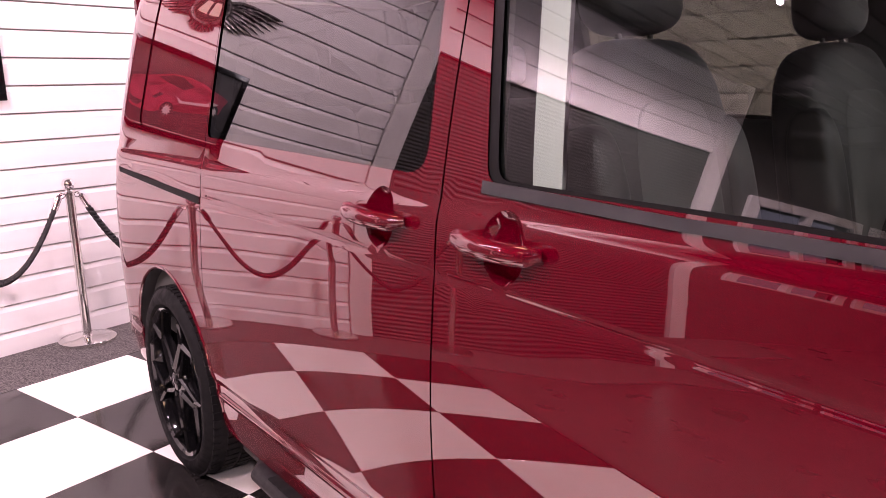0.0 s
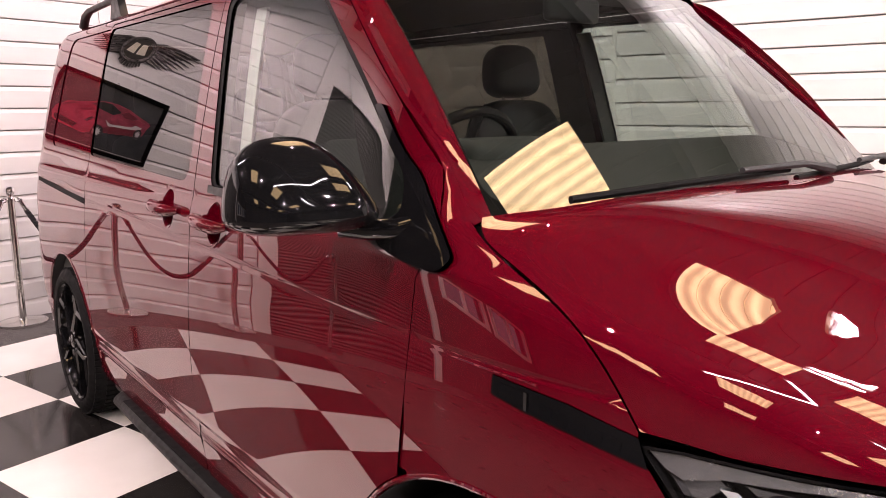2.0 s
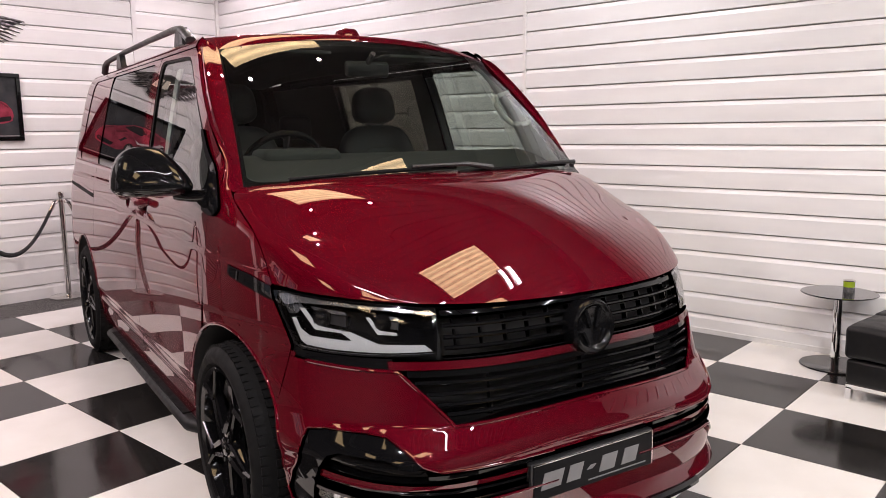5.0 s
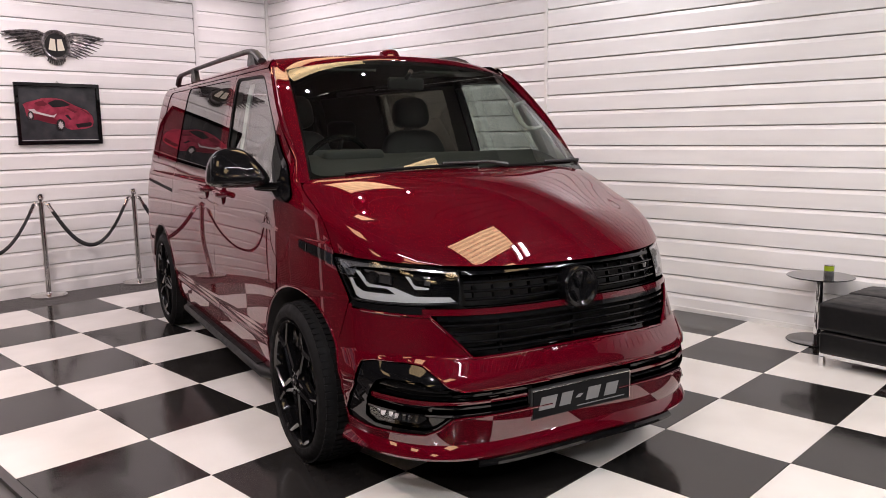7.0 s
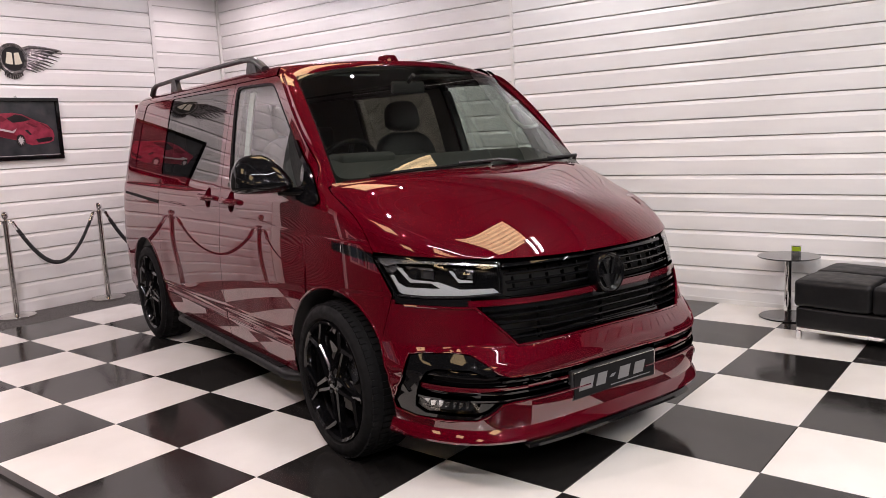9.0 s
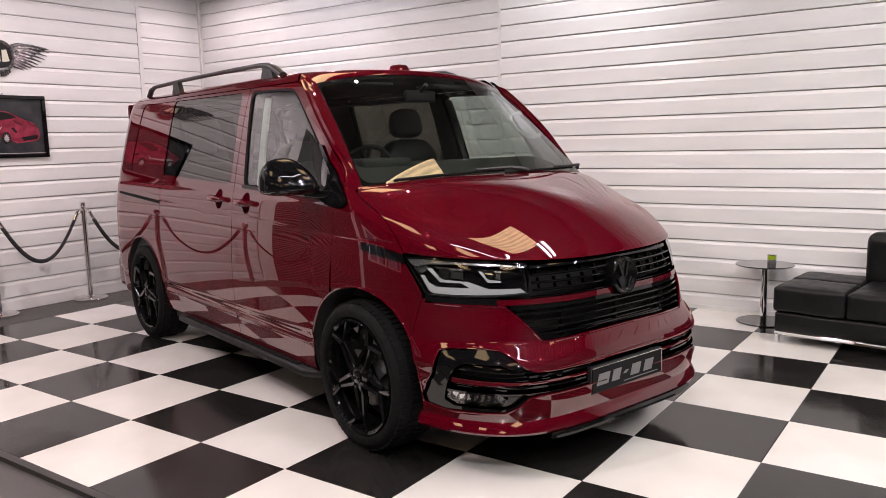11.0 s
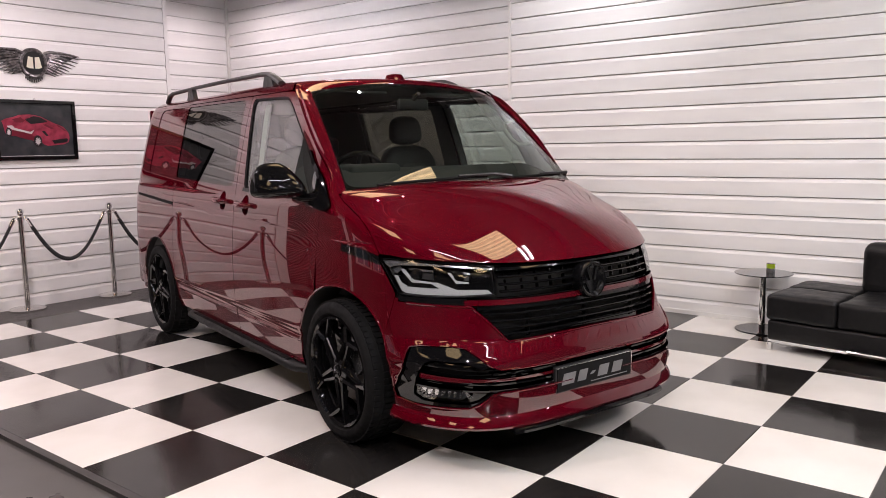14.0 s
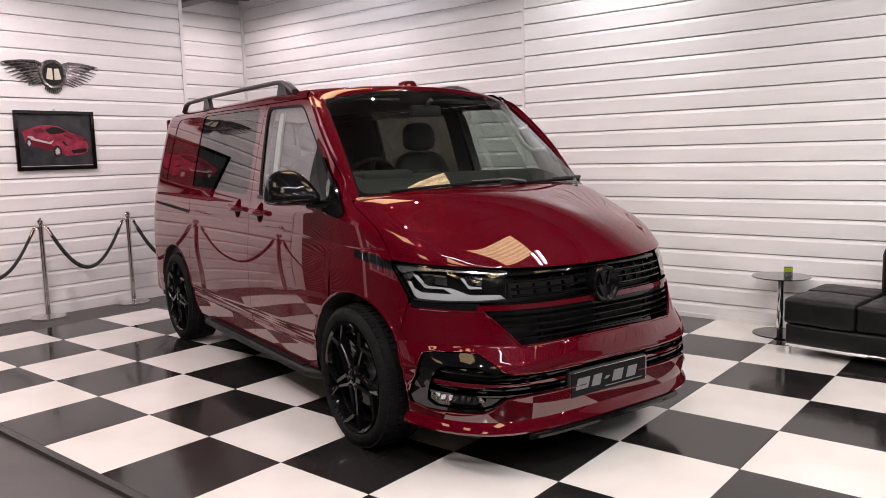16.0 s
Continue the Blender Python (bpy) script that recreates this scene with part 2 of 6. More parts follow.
def tube(points, radius, sides=10, bm=None, closed=False, flat=1.0):
    """A round bar along a line of points."""
    bm = bm or bmesh.new()
    pts = [Vector(p) for p in points]
    n = len(pts)
    rings = []
    up = Vector((0, 0, 1))
    for i, p in enumerate(pts):
        d = (pts[(i + 1) % n] - pts[i - 1]) if closed else (pts[min(i + 1, n - 1)] - pts[max(i - 1, 0)])
        d.normalize()
        ref = up if abs(d.z) < 0.95 else Vector((1, 0, 0))
        a = d.cross(ref).normalized()
        b = a.cross(d).normalized()
        r = radius[i] if isinstance(radius, (list, tuple)) else radius
        rings.append([bm.verts.new(p + r * (math.cos(2 * math.pi * k / sides) * a + flat * math.sin(2 * math.pi * k / sides) * b)) for k in range(sides)])
    for i in range(n if closed else n - 1):
        a, b = rings[i], rings[(i + 1) % n]
        for k in range(sides):
            bm.faces.new((a[k], a[(k + 1) % sides], b[(k + 1) % sides], b[k]))
    if not closed:
        bm.faces.new(rings[0][::-1])
        bm.faces.new(rings[-1])
    return bm


def prism(outline, h0, h1, bm=None, m=None):
    """An outline of (x, y) points pulled from height h0 to h1."""
    bm = bm or bmesh.new()
    lo = [bm.verts.new(Vector((x, y, h0))) for x, y in outline]
    hi = [bm.verts.new(Vector((x, y, h1))) for x, y in outline]
    bm.faces.new(lo[::-1])
    bm.faces.new(hi)
    n = len(lo)
    for k in range(n):
        bm.faces.new((lo[k], lo[(k + 1) % n], hi[(k + 1) % n], hi[k]))
    if m is not None:
        bmesh.ops.transform(bm, matrix=m, verts=lo + hi)
    return bm


def hermite(xs, ys):
    """A smooth curve through points, with no overshoot."""
    xs, ys = np.array(xs, float), np.array(ys, float)
    h = np.diff(xs)
    d = np.diff(ys) / h
    k = np.zeros(len(xs))
    k[1:-1] = np.where(d[:-1] * d[1:] > 0, 2 * d[:-1] * d[1:] / np.where(d[:-1] + d[1:] == 0, 1, d[:-1] + d[1:]), 0)
    k[0], k[-1] = d[0], d[-1]

    def f(x):
        x = np.clip(np.asarray(x, float), xs[0], xs[-1])
        i = np.clip(np.searchsorted(xs, x) - 1, 0, len(h) - 1)
        t = (x - xs[i]) / h[i]
        return (ys[i] * (1 + 2 * t) * (1 - t) ** 2 + h[i] * k[i] * t * (1 - t) ** 2 + ys[i + 1] * t * t * (3 - 2 * t) + h[i] * k[i + 1] * t * t * (t - 1))
    return f


def natural(xs, ys):
    """A cubic spline with even curvature through points."""
    xs, ys = np.array(xs, float), np.array(ys, float)
    n, h = len(xs), np.diff(xs)
    a, r = np.eye(n), np.zeros(n)
    for i in range(1, n - 1):
        a[i, i - 1:i + 2] = h[i - 1], 2 * (h[i - 1] + h[i]), h[i]
        r[i] = 6 * ((ys[i + 1] - ys[i]) / h[i] - (ys[i] - ys[i - 1]) / h[i - 1])
    m = np.linalg.solve(a, r)

    def f(x):
        x = np.clip(np.asarray(x, float), xs[0], xs[-1])
        i = np.clip(np.searchsorted(xs, x) - 1, 0, n - 2)
        p, q, d = xs[i + 1] - x, x - xs[i], h[i]
        return (m[i] * p ** 3 + m[i + 1] * q ** 3) / (6 * d) + (ys[i] / d - m[i] * d / 6) * p + (ys[i + 1] / d - m[i + 1] * d / 6) * q
    return f


def rounded(outline, radius, steps=5):
    """The outline with its corners rounded; radius: one, or one per corner."""
    out = []
    n = len(outline)
    for i in range(n):
        p, a, b = Vector(outline[i]), Vector(outline[i - 1]), Vector(outline[(i + 1) % n])
        r = radius[i] if isinstance(radius, (list, tuple)) else radius
        if r <= 0:
            out.append(tuple(p))
            continue
        da, db = a - p, b - p
        ra, rb = min(r, da.length * 0.45), min(r, db.length * 0.45)
        s, e = p + da.normalized() * ra, p + db.normalized() * rb
        for k in range(steps + 1):
            t = k / steps
            out.append(tuple(s * (1 - t) ** 2 + p * 2 * t * (1 - t) + e * t * t))
    return out


def dense(outline, step):
    out = []
    n = len(outline)
    for i in range(n):
        a, b = Vector(outline[i]), Vector(outline[(i + 1) % n])
        k = max(1, math.ceil((b - a).length / step))
        out += [tuple(a.lerp(b, j / k)) for j in range(k)]
    return out


def inside(x, y, outline):
    """Which of the points lie in the outline."""
    o = np.array(outline)
    a, b = o, np.roll(o, -1, 0)
    r = np.zeros(x.shape, bool)
    for (x0, y0), (x1, y1) in zip(a, b):
        if y0 != y1:
            r ^= ((y0 > y) != (y1 > y)) & (x < (x1 - x0) * (y - y0) / (y1 - y0) + x0)
    return r


def gap_to(x, y, outline):
    o = np.array(outline)
    best = np.full(x.shape, 9e9)
    for (x0, y0), (x1, y1) in zip(o, np.roll(o, -1, 0)):
        dx, dy = x1 - x0, y1 - y0
        t = np.clip(((x - x0) * dx + (y - y0) * dy) / max(dx * dx + dy * dy, 1e-12), 0, 1)
        best = np.minimum(best, np.hypot(x - x0 - t * dx, y - y0 - t * dy))
    return best


def patch(name, outline, surface, material, parent, step=0.04, holes=(), depth=0.012, offset=0.0, centre=(0, 0, 0.9), label="", rows=()):
    """A panel: the part of a smooth surface inside an outline, with its edges turned in. surface maps arrays (a, b) to points."""
    loops = [dense(outline, step)] + [dense(h, step) for h in holes]
    pts = [p for lp in loops for p in lp]
    edges, k = [], 0
    for lp in loops:
        edges += [(k + i, k + (i + 1) % len(lp)) for i in range(len(lp))]
        k += len(lp)
    o = np.array(loops[0])
    gx, gy = np.meshgrid(np.arange(o[:, 0].min(), o[:, 0].max(), step), np.arange(o[:, 1].min(), o[:, 1].max(), step))
    gx, gy = gx.ravel(), gy.ravel()
    keep = inside(gx, gy, loops[0])
    for lp in loops[1:]:
        keep &= ~inside(gx, gy, lp)
    gx, gy = gx[keep], gy[keep]
    far = np.minimum.reduce([gap_to(gx, gy, lp) for lp in loops]) > step * 0.45
    gx, gy = gx[far], gy[far]
    # extra rows of points along creases
    for row in rows:
        ra = np.arange(o[:, 0].min(), o[:, 0].max(), step)
        rb = row(ra)
        ok = inside(ra, rb, loops[0])
        for lp in loops[1:]:
            ok &= ~inside(ra, rb, lp)
        ra, rb = ra[ok], rb[ok]
        if len(ra):
            ok = np.minimum.reduce([gap_to(ra, rb, lp) for lp in loops]) > 0.004
            near = np.array([np.min(np.hypot(gx - a, gy - b)) if len(gx) else 9 for a, b in zip(ra, rb)]) > 0.003 if len(gx) else ok
            pts += list(zip(ra[ok & near].tolist(), rb[ok & near].tolist()))
    pts += list(zip(gx.tolist(), gy.tolist()))
    vv, _, ff, *_ = geometry.delaunay_2d_cdt([Vector(p) for p in pts], edges, [], 1, 1e-6)
    q = np.array([tuple(v) for v in vv])
    tri = np.array([tuple(f) for f in ff])
    c = q[tri].mean(1)
    good = inside(c[:, 0], c[:, 1], loops[0])
    for lp in loops[1:]:
        good &= ~inside(c[:, 0], c[:, 1], lp)
    tri = tri[good]

    def place(ab):
        a, b = ab[:, 0], ab[:, 1]
        e = 1e-3
        p = surface(a, b)
        n = np.cross(surface(a + e, b) - surface(a - e, b), surface(a, b + e) - surface(a, b - e))
        n /= np.maximum(np.linalg.norm(n, axis=1, keepdims=True), 1e-12)
        flip = ((p - np.array(centre)) * n).sum(1).mean() < 0
        n = -n if flip else n
        return p + offset * n, n
    p, n = place(q)
    fn = np.cross(p[tri[:, 1]] - p[tri[:, 0]], p[tri[:, 2]] - p[tri[:, 0]])
    turn = (fn * n[tri].mean(1)).sum(1) < 0
    tri[turn] = tri[turn][:, ::-1]
    verts, normals, faces = list(p), list(n), [tuple(t) for t in tri]
    if depth:
        for lp in loops:
            pb, nb = place(np.array(lp))
            tang = np.roll(pb, -1, 0) - np.roll(pb, 1, 0)
            side = np.cross(tang, nb)
            side /= np.maximum(np.linalg.norm(side, axis=1, keepdims=True), 1e-12)
            k, m = len(verts), len(lp)
            verts += list(pb) + list(pb - depth * nb)
            normals += list(side) * 2
            faces += [(k + i, k + (i + 1) % m, k + m + (i + 1) % m, k + m + i) for i in range(m)]
    return raw(name, verts, faces, material, parent, label, normals)

# ---- the room ----
S = 0.6                      # tile
LEFT, RIGHT = -3.02, 4.21    # faces of the boarded walls
RECESS, RECESS_Y = -3.95, 2.72
EAST, SOUTH = 9.0, -6.5
WEST_END = -0.1              # where the boarded wall stops and the shutter begins
FLOOR_LOW = -0.02


def slab(name, x0, x1, y0, y1, z0, z1, material, label, category, kind="structure"):
    return tagged(part(name, boxed(x0, x1, y0, y1, z0, z1), material), label, category, kind=kind)


slab("ground_floor", RECESS - 0.4, EAST + 0.3, SOUTH - 0.3, RIGHT + 0.3, FLOOR_LOW - 0.2, FLOOR_LOW, grey_floor, "smooth grey painted workshop floor round the tiles", "floor")
floor = slab("floor", -4 * S, 13 * S, -1 * S, 7 * S - 0.005, FLOOR_LOW + 0.001, -0.003, grout, "black and white checkerboard of glossy tiles", "floor")
slab("carpet_strip", LEFT + 0.03, -4 * S - 0.012, -3.5, RIGHT - 0.03, FLOOR_LOW + 0.001, -0.004, carpet, "dark speckled grey carpet strip along the wall", "carpet")

# wall cores
slab("wall_west", LEFT - 0.25, LEFT - 0.02, WEST_END, RECESS_Y - 0.05, FLOOR_LOW, CEILING + 0.2, board_back, "wall clad with white horizontal boards", "wall")
slab("wall_recess", RECESS - 0.25, RECESS - 0.02, RECESS_Y - 0.3, RIGHT + 0.2, FLOOR_LOW, CEILING + 0.2, board_back, "set-back wall clad with white boards", "wall")
slab("wall_return", RECESS, LEFT - 0.02, RECESS_Y - 0.045, RECESS_Y - 0.02, FLOOR_LOW, CEILING + 0.2, white_paint, "plain white end of the boarded wall", "wall")
slab("wall_north", RECESS - 0.25, EAST + 0.3, RIGHT + 0.02, RIGHT + 0.27, FLOOR_LOW, CEILING + 0.2, board_back, "long wall clad with white horizontal boards", "wall")
# added out of view to close the room; dark to keep reflections dark
slab("wall_east", EAST + 0.02, EAST + 0.27, SOUTH, RIGHT + 0.02, FLOOR_LOW, CEILING + 0.2, grey_sheet, "unseen dark grey wall, added to close the room", "wall")
slab("ceiling", RECESS - 0.25, EAST + 0.3, SOUTH - 0.2, RIGHT + 0.27, CEILING + 0.05, CEILING + 0.2, ceiling_dark, "dark ribbed metal ceiling", "ceiling")

# base trims
slab("baseboard_north", RECESS, EAST, RIGHT - 0.012, RIGHT + 0.02, -0.003, 0.035, white_paint, "white skirting at the foot of the boards", "baseboard")
slab("floor_edge_trim", -4 * S - 0.01, 13 * S, -1 * S - 0.045, -1 * S - 0.004, FLOOR_LOW, 0.004, trim_dark, "dark edging strip of the tiled floor", "trim")
slab("carpet_edge_trim", -4 * S - 0.012, -4 * S - 0.002, -1 * S, RIGHT - 0.02, FLOOR_LOW, 0.001, trim_dark, "thin dark strip between carpet and tiles", "trim")
slab("corner_trim", RECESS - 0.01, RECESS + 0.035, RIGHT - 0.035, RIGHT + 0.01, 0, CEILING + 0.05, white_paint, "white corner moulding", "trim")
slab("joint_trim", 0.455, 0.485, RIGHT - 0.012, RIGHT + 0.01, 0, CEILING + 0.05, white_paint, "white joint cover strip on the boards", "trim")
slab("board_end_trim", LEFT - 0.02, LEFT + 0.0045, RECESS_Y - 0.045, RECESS_Y, 0, CEILING + 0.05, white_board, "plain white upright at the board ends", "trim")

# west wall past the boards: a grey roller shutter, then white-framed glazing
verts = []
for y in (-2.75, WEST_END - 0.16):
    zs = np.arange(FLOOR_LOW, 2.73, 0.009)
    verts += [(LEFT - 0.02 + 0.005 * (1 if n % 4 in (1, 2) else 0), y, float(zz)) for n, zz in enumerate(zs)]
    k = len(zs)
faces = [(n, k + n, k + n + 1, n + 1) for n in range(k - 1)]
tagged(raw("roller_shutter", verts, faces, shutter_grey, smooth=False), "closed grey roller shutter with fine slats", "shutter", kind="structure")
slab("shutter_core", LEFT - 0.2, LEFT - 0.05, -2.75, WEST_END, FLOOR_LOW, CEILING + 0.2, board_back, "back of the shutter opening", "wall")
slab("wall_over_shutter", LEFT - 0.05, LEFT - 0.02, -2.75, WEST_END - 0.16, 2.735, CEILING + 0.2, board_back, "wall over the shutter, clad with white boards", "wall")
slab("shutter_lintel", LEFT - 0.05, LEFT + 0.02, -2.75, WEST_END - 0.16, 2.69, 2.733, white_paint, "white edge over the shutter", "trim")
for y in (-2.92, WEST_END - 0.16):
    slab("shutter_post", LEFT - 0.1, LEFT + 0.03, y, y + 0.155, FLOOR_LOW, CEILING + 0.05, white_paint, "white upright beside the shutter", "trim")


def glazing(name, along, fixed, openings, start, end):
    """A wall with glazed openings: along 'x' or 'y'; fixed: its inner face."""
    def put(bm, a0, a1, d0, d1, z0, z1):
        return box(bm, a0, a1, fixed + d0, fixed + d1, z0, z1) if along == "x" else box(bm, fixed + d0, fixed + d1, a0, a1, z0, z1)
    bm = bmesh.new()
    a = start
    for a0, a1, z0, z1 in openings:
        put(bm, a, a0, -0.2, 0, FLOOR_LOW, CEILING + 0.2)
        put(bm, a0, a1, -0.2, 0, z1, CEILING + 0.2)
        if z0 > 0.1:
            put(bm, a0, a1, -0.2, 0, FLOOR_LOW, z0)
        a = a1
    put(bm, a, end, -0.2, 0, FLOOR_LOW, CEILING + 0.2)
    tagged(part(name, bm, grey_plaster), "grey plastered wall with white-framed glazed openings", "wall", kind="structure")
    for k, (a0, a1, z0, z1) in enumerate(openings):
        bm = bmesh.new()
        mid = (a0 + a1) / 2
        for p, q, c, d in ((a0 - 0.12, a0, z0 - 0.12, z1 + 0.12), (a1, a1 + 0.12, z0 - 0.12, z1 + 0.12), (a0, a1, z1, z1 + 0.12), (a0, a1, z0 - 0.12, z0), (mid - 0.03, mid + 0.03, z0, z1)):
            put(bm, p, q, -0.05, 0.05, c, d)
        tagged(part("window_%s%d" % (along, k + 1), bm, white_paint), "white-framed window with daylight behind", "window", kind="structure")


glazing("wall_west_glazed", "y", LEFT - 0.02, [(-6.2, -5.0, 1.3, 2.2), (-4.6, -3.4, 1.3, 2.2)], SOUTH, -2.92)
# unseen end wall, added to shut the room with a dark surface
slab("wall_south", LEFT - 0.25, EAST + 0.3, SOUTH - 0.2, SOUTH, FLOOR_LOW, CEILING + 0.2, grey_sheet, "unseen dark grey wall, added to close the room", "wall")

# ceiling ribs and lights
bm = bmesh.new()
for k in range(64):
    x = RECESS + 0.1 + k * 0.2
    box(bm, x, x + 0.09, SOUTH, RIGHT, CEILING + 0.03, CEILING + 0.05)
for y in (-4.2, -0.4, 3.2):
    box(bm, RECESS, EAST, y - 0.09, y + 0.09, CEILING - 0.16, CEILING + 0.02)
tagged(part("ceiling_ribs", bm, ceiling_dark), "dark ribs and beams under the ceiling", "ceiling", kind="structure")
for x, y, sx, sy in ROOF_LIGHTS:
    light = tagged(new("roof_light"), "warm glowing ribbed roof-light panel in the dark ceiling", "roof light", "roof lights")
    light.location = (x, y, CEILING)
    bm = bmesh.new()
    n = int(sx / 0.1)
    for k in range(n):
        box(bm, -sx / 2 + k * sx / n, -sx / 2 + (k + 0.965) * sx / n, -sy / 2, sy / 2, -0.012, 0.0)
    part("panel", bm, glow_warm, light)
    bm = bmesh.new()
    for a, b, c, d in ((-sx / 2 - 0.04, -sx / 2, -sy / 2, sy / 2), (sx / 2, sx / 2 + 0.04, -sy / 2, sy / 2), (-sx / 2 - 0.04, sx / 2 + 0.04, -sy / 2 - 0.04, -sy / 2), (-sx / 2 - 0.04, sx / 2 + 0.04, sy / 2, sy / 2 + 0.04)):
        box(bm, a, b, c, d, -0.03, 0.02)
    part("frame", bm, ceiling_dark, light)
for x, y, length, turn in TUBES:
    light = tagged(new("tube_light"), "slim white tube light under the dark ceiling", "ceiling light", "tube lights")
    light.matrix_basis = pose(x, y, CEILING - 0.25, 0, 0, turn)
    part("tube", tube([(-length / 2, 0, 0), (length / 2, 0, 0)], 0.02, 10), glow_white, light)
    part("body", boxed(-length / 2 - 0.03, length / 2 + 0.03, -0.03, 0.03, 0.02, 0.07, 0.01), white_paint, light)
    for s in (-1, 1):
        part("hanger", boxed(s * length * 0.35 - 0.004, s * length * 0.35 + 0.004, -0.004, 0.004, 0.07, 0.255), satin_black, light)
for n, (x, y) in enumerate(SPOTS):
    light = tagged(new("spot_light"), "small round black ceiling spot, lit white", "spot light", "ceiling spots")
    light.location = (x, y, CEILING)
    part("lamp", lathe([(0, -0.055), (0.015, -0.055), (0.015, -0.05), (0, -0.05)], 20), glow_spot, light)
    part("body", lathe([(0.015, -0.056), (0.045, -0.058), (0.048, -0.05), (0.048, 0.02), (0.03, 0.02), (0.015, -0.056)], 24), satin_black, light, smooth=True)
    lamp = bpy.data.lights.new("spot_beam", "SPOT")
    lamp.energy, lamp.spot_size, lamp.spot_blend, lamp.shadow_soft_size, lamp.color = SPOT_WATTS * SPOT_DIM.get(n, 1.0), radians(168), 0.5, 0.014, (1.0, 0.885, 0.87) if x < 1.4 else (0.985, 1.0, 0.985)
    beam = new("spot_beam", lamp)
    beam.parent = light
    beam.location = (0, 0, -0.065)

# ---- the van ----
# local frame: x forward, y to its left, z up; origin on the floor midway between the axles
VAN = pose(0.7498, 1.6585, 0, 0, 0, -15.8)
van = tagged(new("van"), "glossy dark red panel van with black wheels and trim", "van")
van.matrix_basis = VAN
UC, UR = 0.8, -1.95
SPAN = 1.58 * math.pi / 2
MID = UC + SPAN

flank_curve = natural([0.15, 0.30, 0.55, 0.80, 1.02, 1.24, 1.50, 1.74, 1.86, 1.92, 1.98, 2.06], [0.862, 0.906, 0.928, 0.931, 0.915, 0.884, 0.827, 0.765, 0.716, 0.672, 0.615, 0.53])


LEAN = 0.031                 # fall of the waist crease towards the nose


def half_width(t):
    """Half width at height t, with the waist crease, the shoulder under the windows and the step above the sill."""
    t = np.asarray(t, float)
    waist = -0.0018 * np.exp(-((t - 1.066) / 0.0065) ** 2) - 0.0010 / (1 + np.exp(-np.clip((t - 1.066) / 0.004, -60, 60)))
    fold = -0.011 / (1 + np.exp(np.clip((t - 0.492) / 0.005, -60, 60))) + 0.006 * np.exp(-((t - 0.440) / 0.010) ** 2)
    return flank_curve(t) + waist + fold + 0.0065 / (1 + np.exp(np.clip((t - 1.187) / 0.0055, -60, 60))) * np.exp(-((t - 1.187) / 0.12) ** 2)


height = natural([0.0, 0.8, 1.60, 1.74, 1.80, 1.86, 1.92, 1.98, 2.06], [0.0, 0.8, 1.60, 1.74, 1.796, 1.842, 1.870, 1.886, 1.897])
nose_base = natural([0.15, 0.24, 0.34, 0.48, 0.55, 0.60, 0.65, 0.72, 0.80, 0.93, 1.03, 1.12, 1.20, 1.28, 1.45, 2.06], [2.33, 2.372, 2.392, 2.396, 2.384, 2.360, 2.354, 2.349, 2.338, 2.302, 2.225, 2.09, 1.90, 1.68, 1.60, 1.6])


def nose(t):
    """Reach of the nose at height t, with the step over the bumper's lower half."""
    return nose_base(t) + 0.004 / (1 + np.exp(np.clip((np.asarray(t, float) - 0.604) / 0.003, -60, 60)))


square = hermite([0.15, 0.45, 0.62, 0.80, 2.0], [4.5, 4.5, 3.7, 3.25, 3.25])
tail = hermite([0.15, 0.5, 1.2, 1.9, 2.06], [0.5, 0.52, 0.5, 0.38, 0.33])


def hull(q, t, side=-1):
    """Body side and front at station q along the plan and height t; q is x along the flank and MID at the nose's middle."""
    q, t = np.asarray(q, float), np.asarray(t, float)
    lean = LEAN * (np.clip(q, -1.9, 1.9) - 0.1) * np.exp(-((t - 1.05) / 0.11) ** 2)
    b, z = half_width(t + lean), height(t)
    f = np.clip((q - UC) / SPAN, 0, 1) * math.pi / 2
    n = square(t)
    c, s = np.sin(f), np.cos(f)
    r = (np.abs(c) ** n + np.abs(s) ** n) ** (-1 / n)
    x = np.where(q > UC, UC + (nose(t) - UC) * r * c, q)
    y = np.where(q > UC, b * r * s, b)
    g = np.clip((UR - q) / 0.8, 0, 1) * math.pi / 2
    c2, s2 = np.sin(g), np.cos(g)
    r2 = (np.abs(c2) ** 3 + np.abs(s2) ** 3) ** (-1 / 3)
    x = np.where(q < UR, UR - tail(t) * r2 * c2, x)
    y = np.where(q < UR, b * r2 * s2, y)
    return np.stack([x, side * y, z], -1)


def front(p, t):
    """The front across both sides: p below 0 on the right flank, above 0 on the left."""
    p = np.asarray(p, float)
    w = hull(MID - np.abs(p), t, 1)
    w[..., 1] *= np.where(p < 0, -1, 1)
    return w


def at_x(x, t):
    lo, hi = -2.75, MID
    for _ in range(40):
        mid = (lo + hi) / 2
        lo, hi = (mid, hi) if hull(mid, t)[0] < x else (lo, mid)
    return lo


def at_y(y, t):
    lo, hi = UC, MID
    for _ in range(40):
        mid = (lo + hi) / 2
        lo, hi = (mid, hi) if abs(hull(mid, t)[1]) > y else (lo, mid)
    return lo


def arch(cx, r, a0, a1, steps=22, cz=0.365):
    return [(cx + r * math.cos(radians(a0 + (a1 - a0) * k / steps)), cz + r * math.sin(radians(a0 + (a1 - a0) * k / steps))) for k in range(steps + 1)]


def flank(points):
    """(x, z) points of the flank to (station, height)."""
    return [(x if x < UC and x > UR else at_x(x, z), z) for x, z in points]


